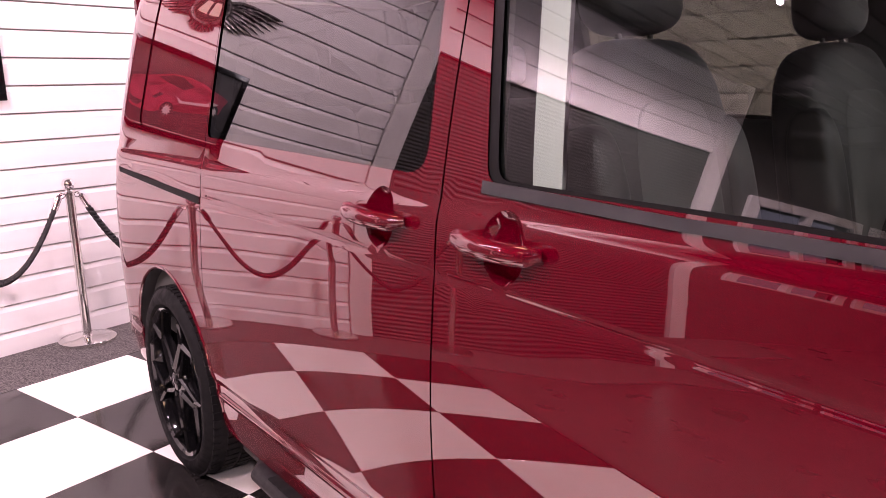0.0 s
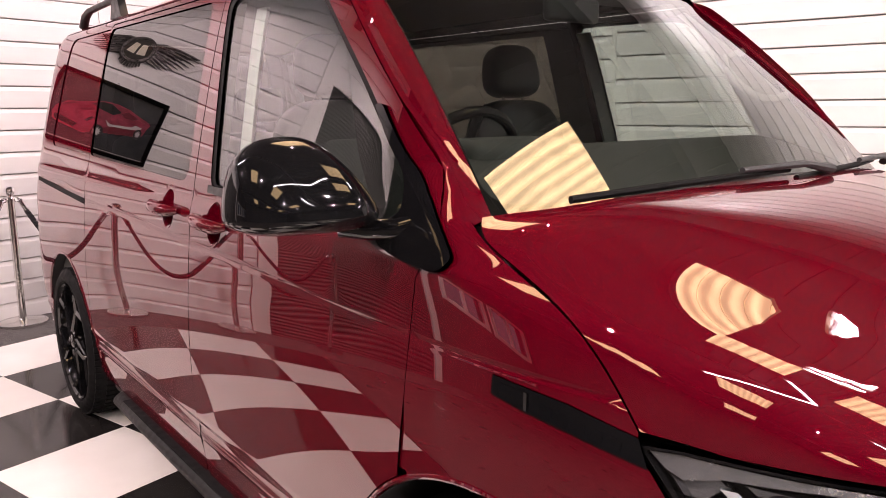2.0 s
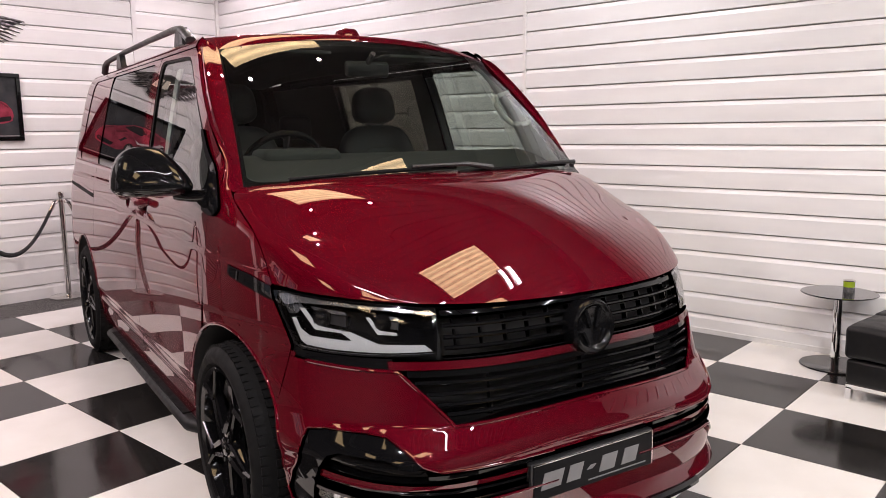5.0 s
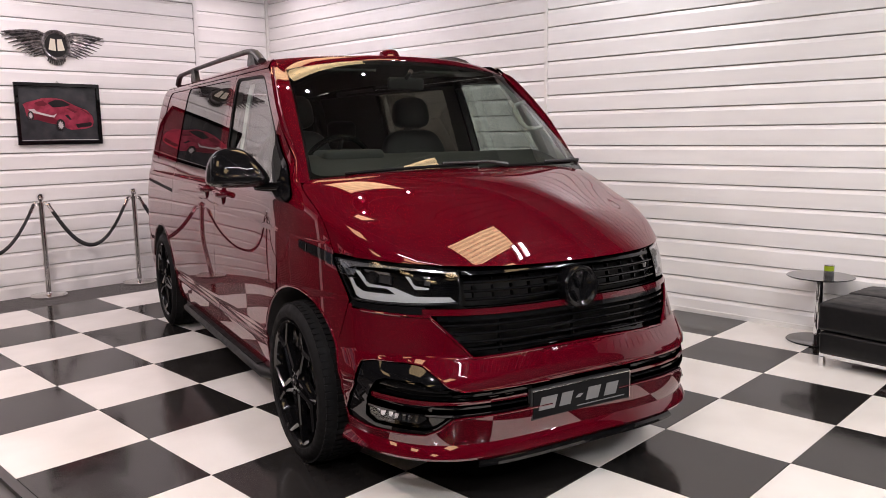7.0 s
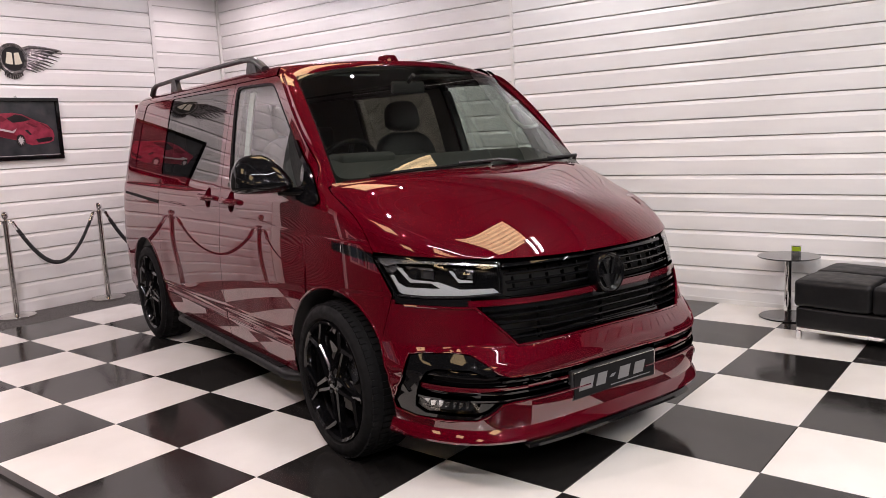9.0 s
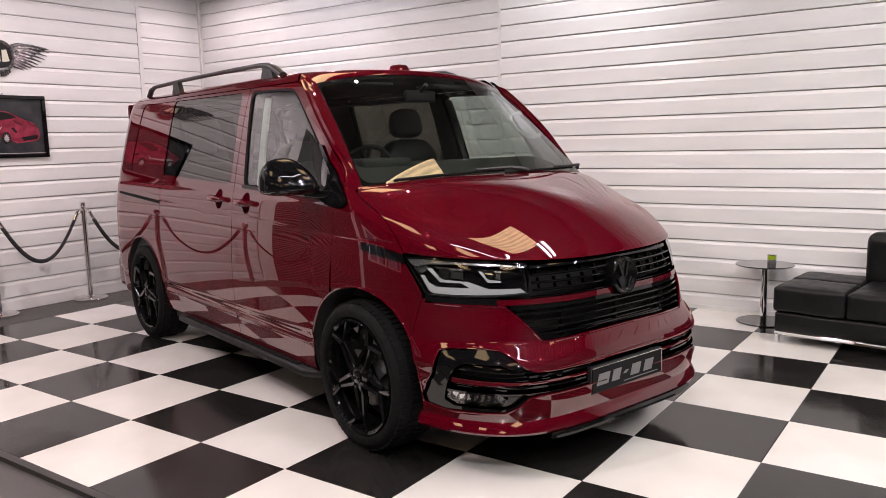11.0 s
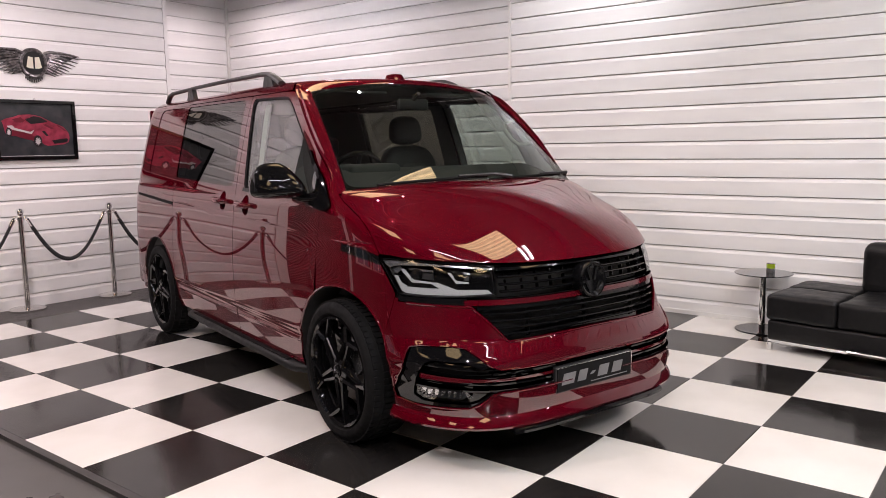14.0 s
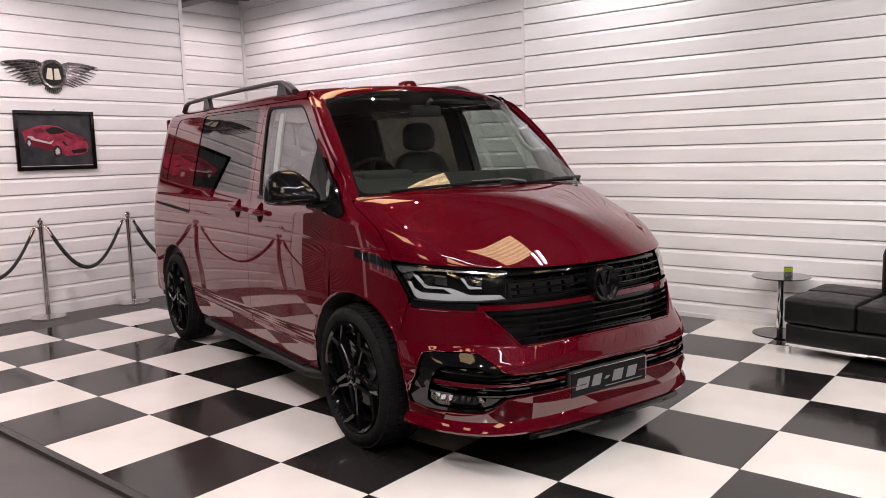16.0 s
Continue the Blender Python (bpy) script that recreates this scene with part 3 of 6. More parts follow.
CREASES = [lambda a, c=c: c - LEAN * (a - 0.1) for c in (1.052, 1.058, 1.062, 1.066, 1.070, 1.074, 1.080)] + [lambda a, c=c: c + 0 * a for c in (0.422, 0.431, 0.440, 0.449, 0.458, 0.480, 0.487, 0.492, 0.497, 0.504, 1.160, 1.168, 1.174, 1.179, 1.184, 1.188, 1.192, 1.197, 1.203, 1.21)]


def sides(surface, s):
    return lambda a, b: surface(a, b, s)


ARCH = 0.428
BELT = 1.243
door_window = rounded([(0.276, BELT), (1.238, BELT - 0.026), (1.219, 1.318), (1.085, 1.468), (0.992, 1.556), (0.757, 1.747), (0.69, 1.780), (0.180, 1.794)], [0.03, 0.02, 0.05, 0.1, 0.1, 0.12, 0.1, 0.05])
slide_window = rounded([(-1.078, BELT + 0.035), (0.098, BELT - 0.001), (0.060, 1.794), (-1.078, 1.806)], [0.03, 0.07, 0.05, 0.03])
quarter_window = rounded([(-1.82, BELT + 0.055), (-1.097, BELT + 0.037), (-1.097, 1.808), (-1.76, 1.812)], [0.06, 0.02, 0.02, 0.07])

# seam between bonnet and wing
edge_s = [0, 0.12, 0.25, 0.5, 0.75, 1.0]
edge_xs, edge_zs = [1.378, 1.42, 1.482, 1.60, 1.70, 1.786], [1.257, 1.229, 1.197, 1.143, 1.070, 0.975]
edge_x, edge_z = natural(edge_s, edge_xs), natural(edge_s, edge_zs)
edge_y = natural(edge_s, [0.794] + [abs(float(hull(at_x(x, z), z)[1])) for x, z in zip(edge_xs[1:], edge_zs[1:])])

CUPS = [(0.338, 1.143), (-0.047, 1.152)]


def cup(k, r=0.055, steps=28):
    x, z = CUPS[k]
    return [(x + r * math.cos(2 * math.pi * i / steps), z - 0.004 + 1.15 * r * math.sin(2 * math.pi * i / steps)) for i in range(steps)]


for s in (-1, 1):
    flank_s = sides(hull, s)
    # rear quarter with its arch
    quarter = [(-1.5 - ARCH, 0.30)] + arch(-1.5, ARCH, 188, 8) + [(-1.0905, 0.45), (-1.0905, 1.86), (-2.05, 1.86), (-2.55, 1.80), (-2.60, 1.2), (-2.62, 0.30)]
    panel = patch("rear_quarter", quarter, flank_s, paint, van, 0.045, [quarter_window], rows=CREASES[7:])
    patch("blank_panel", quarter_window, flank_s, paint, panel, 0.05, depth=0.004, offset=-0.004, label="body-coloured blank in place of a rear window")
    patch("slide_door", rounded([(-1.0865, 0.30), (0.148, 0.30), (0.148, 1.815), (-1.0865, 1.825)], [0.05, 0.05, 0.03, 0.03]), flank_s, paint, van, 0.045, [slide_window, cup(1)], rows=CREASES)
    # front door
    lower = arch(1.5, ARCH + 0.012, 190, 121)
    door = [(0.153, 0.30), (1.07, 0.30)] + lower + [(1.288, 0.9), (1.292, 1.14), (1.315, 1.235), (1.279, 1.345), (1.124, 1.50), (0.958, 1.65), (0.811, 1.776), (0.740, 1.812), (0.153, 1.815)]
    patch("front_door", flank(dense(door, 0.05)), flank_s, paint, van, 0.04, [flank(door_window), cup(0)], rows=CREASES)
    # front wing
    wing = arch(1.5, ARCH, 117, 32) + [(1.866, 0.63), (1.893, 0.785), (1.897, 0.802), (1.885, 0.825), (1.850, 0.875), (1.805, 0.928), (1.774, 0.958), (1.780, 0.969)] + [(float(edge_x(k)), float(edge_z(k)) - 0.0035) for k in np.linspace(0.98, 0.0, 24)] + [(1.331, 1.255), (1.3182, 1.235), (1.2944, 1.14), (1.2904, 0.9)]
    patch("front_wing", flank(dense(wing, 0.05)), flank_s, paint, van, 0.035, rows=CREASES[:7] + CREASES[17:])
    patch("door_jamb", flank([(1.31, 1.17), (1.335, 1.19), (1.345, 1.235), (1.302, 1.36), (1.148, 1.515), (0.982, 1.665), (0.832, 1.796), (0.755, 1.835), (0.705, 1.81), (0.782, 1.761), (0.935, 1.632), (1.100, 1.485), (1.252, 1.335), (1.29, 1.235)]), flank_s, paint, van, 0.05, depth=0.0, offset=-0.009, label="red door jamb behind the door edge")
    patch("wing_jamb", flank([(1.255, 0.76), (1.318, 0.76), (1.312, 0.9), (1.316, 1.14), (1.334, 1.20), (1.30, 1.20), (1.276, 1.14), (1.272, 0.9)]), flank_s, paint, van, 0.04, depth=0.0, offset=-0.005, label="red jamb behind the door gap")
    # roof side above the doors
    rail = [(-2.05, 1.868), (-1.092, 1.868), (-1.084, 1.832), (0.150, 1.822), (0.72, 1.819), (0.67, 1.90), (0.45, 1.93), (-2.05, 1.93)]
    patch("roof_side", rail, flank_s, paint, van, 0.05)

# roof
roof_edge = float(half_width(1.93)), float(height(1.93))


def roof_at(a, b):
    """a: x; b: -1 to 1 across."""
    drop = np.clip((a - 0.35) / 0.45, 0, 1) ** 2 * 0.03 + np.clip((-a - 1.6) / 0.8, 0, 1) ** 2 * 0.05
    return np.stack([a - 0.0 * b, b * roof_edge[0], roof_edge[1] + 0.045 * (1 - np.abs(b) ** 2.2) - drop], -1)


patch("roof", [(-2.36, -0.995), (0.46, -0.995), (0.66, -0.8), (0.74, -0.4), (0.765, 0), (0.74, 0.4), (0.66, 0.8), (0.46, 0.995), (-2.36, 0.995)], roof_at, paint, van, 0.07, depth=0.02, centre=(0, 0, 0))

# windscreen: a runs across from -1 to 1, b from the foot to the top
def screen(a, b, grow=0.0):
    foot_u, foot_y, foot_z = 1.525 - 0.14 * a * a, (0.79 + grow) * a + 0.035 * np.maximum(a, 0) ** 2, 1.262 - 0.004 * a * a
    top_u, top_y, top_z = 0.795 - 0.02 * a * a, (0.665 + grow) * a + 0.055 * np.maximum(a, 0) ** 2, 1.868 - 0.066 * np.abs(a) ** 2.4
    bulge = 0.022 * 4 * b * (1 - b) * (1 - 0.4 * a * a)
    return np.stack([foot_u + (top_u - foot_u) * b + bulge * 0.6, foot_y + (top_y - foot_y) * b, foot_z + (top_z - foot_z) * b + bulge], -1)


patch("windscreen", rounded([(-0.985, -0.03), (0.985, -0.03), (0.985, 0.985), (-0.985, 0.985)], 0.06), screen, screen_glass, van, 0.06, depth=0.0, centre=(0.8, 0, 1.0), label="raked windscreen with a faint green tint")
frit = rounded([(-0.985, -0.03), (0.985, -0.03), (0.985, 0.985), (-0.985, 0.985)], 0.06)
patch("windscreen_band", frit, screen, seal, van, 0.05, [rounded([(-0.978, 0.03), (0.978, 0.03), (0.978, 0.95), (-0.978, 0.95)], 0.08)], 0.0, -0.004, (0.8, 0, 1.0), "black printed border of the windscreen")

# windscreen pillars, from the glass edge over to the door
door_edge_z = np.array([1.19, 1.235, 1.345, 1.50, 1.65, 1.775, 1.822, 1.90])
door_edge_x = np.array([1.340, 1.317, 1.281, 1.127, 0.961, 0.814, 0.742, 0.698])
door_edge = hermite(list(door_edge_z), list(door_edge_x))
for s in (-1, 1):
    def pillar(a, b, s=s):
        g = screen(np.full_like(a, 0.985 * s), np.clip(b, 0, 1) * 1.0 - 0.0)
        t = 1.215 + (1.875 - 1.215) * b
        x = door_edge(t)
        q = np.array([at_x(xx, tt) for xx, tt in zip(np.ravel(x), np.ravel(t))]).reshape(np.shape(x))
        d = hull(q, t, s)
        out = np.stack([0.55 * np.ones_like(a), 0.75 * s * np.ones_like(a), 0.45 * np.ones_like(a)], -1)
        return g + (d - g) * a[..., None] + out * (0.011 * 4 * a * (1 - a))[..., None]
    patch("pillar", [(0.01, -0.02), (1.0, -0.02), (1.0, 1.0), (0.01, 1.0)], pillar, paint, van, 0.07, depth=0.01, centre=(0.6, 0, 1.0))


# roof front lip over the glass
def header(a, b):
    top = screen(a, np.full_like(a, 0.99))
    rx = 0.765 - 0.105 * np.abs(a) ** 2 - 0.10 * np.clip((np.abs(a) - 0.75) / 0.25, 0, 1) ** 2
    rr = roof_at(rx, a * 0.99)
    mid = (top + rr) / 2 + np.stack([0.012 + 0 * a, 0 * a, 0.012 + 0 * a], -1)
    bb = b[..., None]
    return top * (1 - bb) ** 2 + mid * 2 * bb * (1 - bb) + rr * bb * bb


patch("roof_header", [(-1, 0), (1, 0), (1, 1), (-1, 1)], header, paint, van, 0.08, depth=0.0, centre=(0, 0, 1.0))

# bonnet: a from the rear edge (0) to the front (1), b across
mid_x = natural([0, 0.25, 0.5, 0.75, 1.0], [1.50, 1.71, 1.93, 2.14, 2.315])


def crown(x):
    """Height of the bonnet along its middle."""
    u = (x - 1.5) / 0.815
    return 1.2925 - 0.0559 * u - 0.2041 * u * u - 0.0659 * u ** 3


brow_k = np.linspace(0, 1, 25)
brow_x = [float(hull(at_y(float(edge_y(1)) * k, 0.944 + 0.031 * k * k), 0.944 + 0.031 * k * k)[0]) for k in brow_k[:-1]] + [1.786]
brow = hermite(list(brow_k), [(brow_x[0] - x) / (brow_x[0] - 1.786) for x in brow_x])


def ease(a):
    """How far the bonnet has taken on its full crown, from the rear edge on."""
    e = np.clip(a / 0.6, 0, 1)
    return e * e * (3 - 2 * e)


def domed(a, k):
    """Place on the bonnet: a crown along the middle that falls off evenly to the sides, and rolls over at the wing."""
    w = np.clip(a, 0, 1) ** 4
    x = mid_x(a) + (edge_x(a) - mid_x(a)) * (k ** 5.0 * (1 - w) + brow(k) * w)
    c = 0.0321 + 0.2318 * ease(a)
    y = edge_y(a) * k
    roll = crown(edge_x(a)) - c * edge_y(a) ** 2 - fold(a, np.ones_like(k)) - edge_z(a)
    return x, y, crown(x) - c * y * y - fold(a, k) - roll * k ** 16


def fold(a, k):
    """The crease on each side, from the windscreen's corner to the lamp's."""
    e = ease(a)
    h = 0.025 * np.logaddexp(0, (k - 0.65) / 0.025)
    return (0.0563 - 0.0752 * e) * h - (0.0353 + 0.5057 * e) * h * h


def bonnet(a, b):
    k = np.abs(b)
    x, y, z = domed(a, k)
    z = z + np.clip(a, 0, 1.02) ** 9 * (0.944 + 0.031 * k * k - domed(np.ones_like(k), k)[2])
    return np.stack([x, y * np.sign(b), z], -1)


patch("bonnet", [(0.0, -1.0), (0.0, 1.0), (0.985, 1.0), (1.0, 0.95), (1.0, -0.95), (0.985, -1.0)], bonnet, paint, van, 0.035, depth=0.015, centre=(1.5, 0, 0.6), rows=[lambda a, k=k: k + 0 * a for k in (-0.985, -0.965, -0.94, -0.91, -0.69, -0.67, -0.65, -0.63, -0.61, 0.61, 0.63, 0.65, 0.67, 0.69, 0.91, 0.94, 0.965, 0.985)])
for s in (-1, 1):
    patch("bonnet_gutter", [(0.0, s * 0.93), (0.45, s * 0.93), (0.45, s * 0.998), (0.0, s * 1.0)], bonnet, paint, van, 0.02, depth=0.0, offset=-0.010, centre=(1.5, 0, 0.6), label="red gutter under the bonnet edge")

# front bumper skin, with the openings for the lower grille and for the lamp slots
def nosed(points):
    """(y, z) points of the front to (across, height)."""
    return [(math.copysign(MID - at_y(abs(y), z), y), z) for y, z in points]


def flip(points):
    return points + [(-y, z) for y, z in reversed(points)]


def corner(x, z):
    return MID - at_x(x, z)


slot = nosed(flip([(-0.14, 0.492), (-0.565, 0.497), (-0.612, 0.516), (-0.648, 0.560), (-0.675, 0.588), (-0.715, 0.595), (-0.795, 0.592), (-0.826, 0.580), (-0.842, 0.550), (-0.856, 0.46), (-0.861, 0.37), (-0.853, 0.332), (-0.825, 0.316), (-0.685, 0.322), (-0.645, 0.345), (-0.60, 0.385), (-0.56, 0.392), (-0.14, 0.392)]))
right = [(-corner(1.893, 0.24), 0.24)] + [(-corner(x, z), z) for x, z in arch(1.5, ARCH, -17, 38, 8)] + [(-corner(1.868, 0.632), 0.632), (-corner(1.8955, 0.772), 0.772)]
top = nosed([(-0.80, 0.768), (-0.62, 0.762), (-0.495, 0.606), (-0.25, 0.611), (0, 0.613)])
half = right + top
outline = half + [(-p, t) for p, t in reversed(half[:-1])]
bumper = patch("front_bumper", dense(outline, 0.06), front, paint, van, 0.035, [slot], 0.02, centre=(1.4, 0, 0.5), rows=[lambda a, c=c: c + 0 * a for c in (0.592, 0.598, 0.601, 0.604, 0.607, 0.611)])

for s in (-1, 1):
    patch("bumper_jamb", flank([(1.850, 0.60), (1.886, 0.60), (1.914, 0.785), (1.878, 0.790)]), sides(hull, s), paint, van, 0.03, depth=0.0, offset=-0.0025, label="red jamb behind the bumper seam")

def surface_tube(name, points, radius, material, parent, label, closed=False):
    """A thin rounded bead along (across, height) points of the front."""
    w = front(np.array([p for p, _ in points]), np.array([t for _, t in points]))
    return part(name, tube([tuple(map(float, p)) for p in w], radius, 8, closed=closed), material, parent, label, smooth=True)


ridge = [(-0.80, 0.768), (-0.62, 0.762), (-0.56, 0.686), (-0.495, 0.606), (-0.25, 0.611), (0, 0.613)]
ridge = ridge + [(-y, z) for y, z in reversed(ridge[:-1])]
fine = [(a[0] + (b[0] - a[0]) * k / 6, a[1] + (b[1] - a[1]) * k / 6) for a, b in zip(ridge, ridge[1:]) for k in range(6)] + ridge[-1:]
surface_tube("bumper_ridge", nosed(fine), 0.0055, paint, bumper, "rounded red edge along the grille opening")
for s in (-1, 1):
    bead = [p for p in dense(slot, 0.03) if p[0] * s > 0.30]
    turn = max(range(len(bead)), key=lambda k: math.hypot(bead[k][0] - bead[k - 1][0], bead[k][1] - bead[k - 1][1]))
    surface_tube("slot_bead", bead[turn:] + bead[:turn], 0.004, paint, bumper, "rounded red edge of the lower opening")

# ---- parts of the van ----
def strip(name, y0, y1, z0, z1, material, parent, depth=0.03, offset=0.0, step=0.05, label="", z2=None, z3=None):
    """A band across the front between two heights; z2, z3: heights at its far end."""
    z2, z3 = (z0 if z2 is None else z2), (z1 if z3 is None else z3)
    n = 14
    lo = [(y0 + (y1 - y0) * k / n, z0 + (z2 - z0) * k / n) for k in range(n + 1)]
    hi = [(y0 + (y1 - y0) * k / n, z1 + (z3 - z1) * k / n) for k in range(n + 1)]
    return patch(name, nosed(lo + hi[::-1]), front, material, parent, step, depth=depth, offset=offset, centre=(1.4, 0, 0.6), label=label)


def sweep(name, line, normals, profile, material, parent, label=""):
    """A profile of (outward, up) points along a line with level outward directions."""
    v, f, n = [], [], len(profile)
    for p, o in zip(line, normals):
        v += [(p[0] + o[0] * a, p[1] + o[1] * a, p[2] + b) for a, b in profile]
    for i in range(len(line) - 1):
        for k in range(n):
            f.append((i * n + k, i * n + (k + 1) % n, (i + 1) * n + (k + 1) % n, (i + 1) * n + k))
    f += [tuple(range(n)), tuple(range((len(line) - 1) * n, len(line) * n))]
    bm = bmesh.new()
    vs = [bm.verts.new(p) for p in v]
    for q in f:
        bm.faces.new([vs[k] for k in q])
    return part(name, bm, material, parent, label, smooth=True)


def front_line(t, p0, p1, steps=60):
    p = np.linspace(p0, p1, steps + 1)
    w = front(p, np.full_like(p, t))
    d = np.gradient(w, axis=0)
    o = np.stack([d[:, 1], -d[:, 0]], -1)
    o /= np.linalg.norm(o, axis=1, keepdims=True)
    return w, o


# glass, seals and liners of the flanks
for s in (-1, 1):
    fs = sides(hull, s)
    patch("door_glass", flank(door_window), fs, clear_glass, van, 0.06, depth=0.0, offset=-0.009, label="clear side window")
    inner = rounded([(0.300, BELT + 0.006), (1.220, BELT - 0.018), (1.204, 1.313), (1.072, 1.460), (0.980, 1.547), (0.750, 1.736), (0.683, 1.768), (0.206, 1.782)], [0.03, 0.02, 0.05, 0.1, 0.1, 0.12, 0.1, 0.05])
    patch("window_seal", flank(door_window), fs, seal, van, 0.05, [flank(inner)], 0.006, -0.003, label="black rubber window seal")
    patch("belt_strip", flank([(0.268, BELT - 0.019), (0.67, BELT - 0.033), (1.22, BELT - 0.044), (1.22, BELT - 0.026), (0.67, BELT - 0.015), (0.268, BELT + 0.003)]), fs, satin_black, van, 0.05, depth=0.010, offset=0.005, label="black strip under the side window")
    patch("slide_glass", slide_window, fs, privacy_glass, van, 0.05, depth=0.0, offset=-0.004, label="dark privacy glass of the sliding door")
    inner = rounded([(-1.04, BELT + 0.055), (0.078, BELT + 0.020), (0.042, 1.776), (-1.04, 1.788)], [0.04, 0.07, 0.05, 0.04])
    patch("glass_border", slide_window, fs, gloss_black, van, 0.05, [inner], 0.0, -0.007, label="black printed edge of the dark window")
    patch("side_liner", [(-2.25, 0.5), (1.0, 0.5), (1.18, 0.85), (1.20, 1.195), (0.27, 1.215), (0.19, 1.80), (-2.2, 1.82)], fs, dash_grey, van, 0.07, [[(-1.04, 1.29), (0.075, 1.262), (0.04, 1.775), (-1.04, 1.79)]], 0.0, -0.05, label="dark inner trim")
    patch("belt_trim", [(0.325, 1.235), (0.395, 1.235), (0.315, 1.775), (0.245, 1.775)], fs, pillar_grey, van, 0.05, depth=0.01, offset=-0.062, label="pale grey door pillar trim")
    # handle cups and handles
    for k, (hx, hz) in enumerate(CUPS):
        def bowl(a, b, s=s, hx=hx, hz=hz):
            p = hull(a, b, s)
            r = np.clip(((a - hx) / 0.055) ** 2 + ((b - hz + 0.004) / 0.0632) ** 2, 0, 1)
            p[..., 1] -= s * 0.03 * (1 - r ** 1.5)
            return p
        patch("handle_cup", cup(k), bowl, paint, van, 0.012, depth=0.0, label="round recess behind the handle")
        y = s * (float(half_width(hz)) + 0.0)
        ends = [(hx - 0.098, y + s * 0.004, hz + 0.004), (hx - 0.085, y + s * 0.024, hz + 0.003), (hx - 0.05, y + s * 0.036, hz + 0.002), (hx, y + s * 0.040, hz), (hx + 0.05, y + s * 0.036, hz - 0.002), (hx + 0.082, y + s * 0.026, hz - 0.003), (hx + 0.094, y + s * 0.004, hz - 0.003)]
        part("handle", tube(ends, [0.010, 0.018, 0.0185, 0.018, 0.018, 0.017, 0.010], 14, flat=1.05), paint, van, smooth=True)
    # slider channel along the rear quarter
    patch("slide_channel", [(-2.02, 1.112), (-1.095, 1.070), (-1.095, 1.092), (-2.02, 1.132)], fs, seal, van, 0.05, depth=0.004, offset=0.002, label="black slot of the sliding door rail")
    # sill bar with turned-in ends
    yy = s * 0.905
    part("side_bar", tube([(-0.86, s * 0.80, 0.272), (-0.84, s * 0.86, 0.272), (-0.79, yy, 0.272), (-0.4, yy, 0.268), (0.6, yy, 0.266), (0.96, yy, 0.264), (1.02, s * 0.87, 0.262), (1.045, s * 0.80, 0.262)], 0.036, 14, flat=0.8), bar_black, van, "black tubular side bar", smooth=True)
    part("bar_tread", boxed(-0.70, 0.90, yy - 0.020, yy + 0.020, 0.292, 0.2995, 0.002), rubber, van, "ribbed rubber tread on the side bar")
    # arch lip and liner
    for cx in (-1.5, 1.5):
        a0, a1 = (-5, 185)
        pts = arch(cx, ARCH - 0.004, a0, a1, 30)
        v, f = [], []
        for x, z in pts:
            q = at_x(x, max(z, 0.2))
            yb = float(hull(q, z, 1)[1])
            for y, dr in ((yb - 0.004, 0), (yb - 0.03, -0.004), (0.60, 0.02)):
                v.append((cx + (x - cx) * (1 + dr / ARCH), s * y, 0.365 + (z - 0.365) * (1 + dr / ARCH)))
        for k in range(len(pts) - 1):
            for j in range(2):
                f.append((k * 3 + j, k * 3 + j + 1, k * 3 + 4 + j, k * 3 + 3 + j))
        lip = [hull(at_x(x, z), z, s) for x, z in arch(cx, ARCH + 0.003, 2, 178, 40)]
        part("arch_lip", tube([(float(p[0]), float(p[1]) - s * 0.002, float(p[2])) for p in lip], 0.0065, 8), paint, van, "rolled red edge of the wheel arch", smooth=True)
        raw("arch_liner", v, f, inner_black, van, "black wheel arch liner")
    part("well_back", boxed(0.98, 2.02, s * 0.55 - 0.02, s * 0.55 + 0.02, 0.2, 0.85), inner_black, van)
    part("well_back", boxed(-2.02, -0.98, s * 0.55 - 0.02, s * 0.55 + 0.02, 0.2, 0.85), inner_black, van)
    # door mirror; the far one is folded away out of sight
    if s < 0:
        c = Vector((1.115, s * 1.035, 1.306))
        bm = bmesh.new()
        bmesh.ops.create_uvsphere(bm, u_segments=40, v_segments=24, radius=1.0)
        for v in bm.verts:
            x, y, z = v.co
            pw = lambda k, e: math.copysign(abs(k) ** e, k)
            x, y, z = pw(x, 0.9), pw(y, 0.60), pw(z, 0.80)
            if x < 0:
                x = max(x * 0.6, -0.34)
            y2 = y * (1 - 0.10 * max(z, 0)) 
            v.co = Vector((x * 0.118 * (1 - 0.12 * max(z, 0)) + 0.025 * y - 0.022 * max(z, 0), y2 * 0.140, z * (0.139 if z > 0 else 0.040) - 0.044 + (0.006 * (1 - y * y) - 0.080 * max(y, 0) ** 1.7) * max(z, 0)))
        bmesh.ops.translate(bm, vec=c, verts=bm.verts)
        housing = part("mirror_housing", bm, gloss_black, van, "gloss black door mirror housing", smooth=True)
        part("mirror_seam", tube([c + Vector((0.107 * math.cos(a) - 0.0, s * (0.124 * math.sin(a)), -0.042 - 0.006 * math.cos(a))) for a in [radians(k) for k in range(-80, 81, 10)]], 0.004, 8), gloss_black, housing)
        part("mirror_arm", tube([(1.13, s * 0.95, 1.232), (1.17, s * 0.91, 1.222), (1.215, s * 0.87, 1.225), (1.25, s * 0.845, 1.235)], [0.027, 0.022, 0.023, 0.028], 14), gloss_black, van, "black mirror arm", smooth=True)
        part("mirror_glass", boxed(c.x - 0.048, c.x - 0.043, c.y - 0.095, c.y + 0.095, c.z - 0.07, c.z + 0.07, 0.002), chrome, housing, "mirror glass")
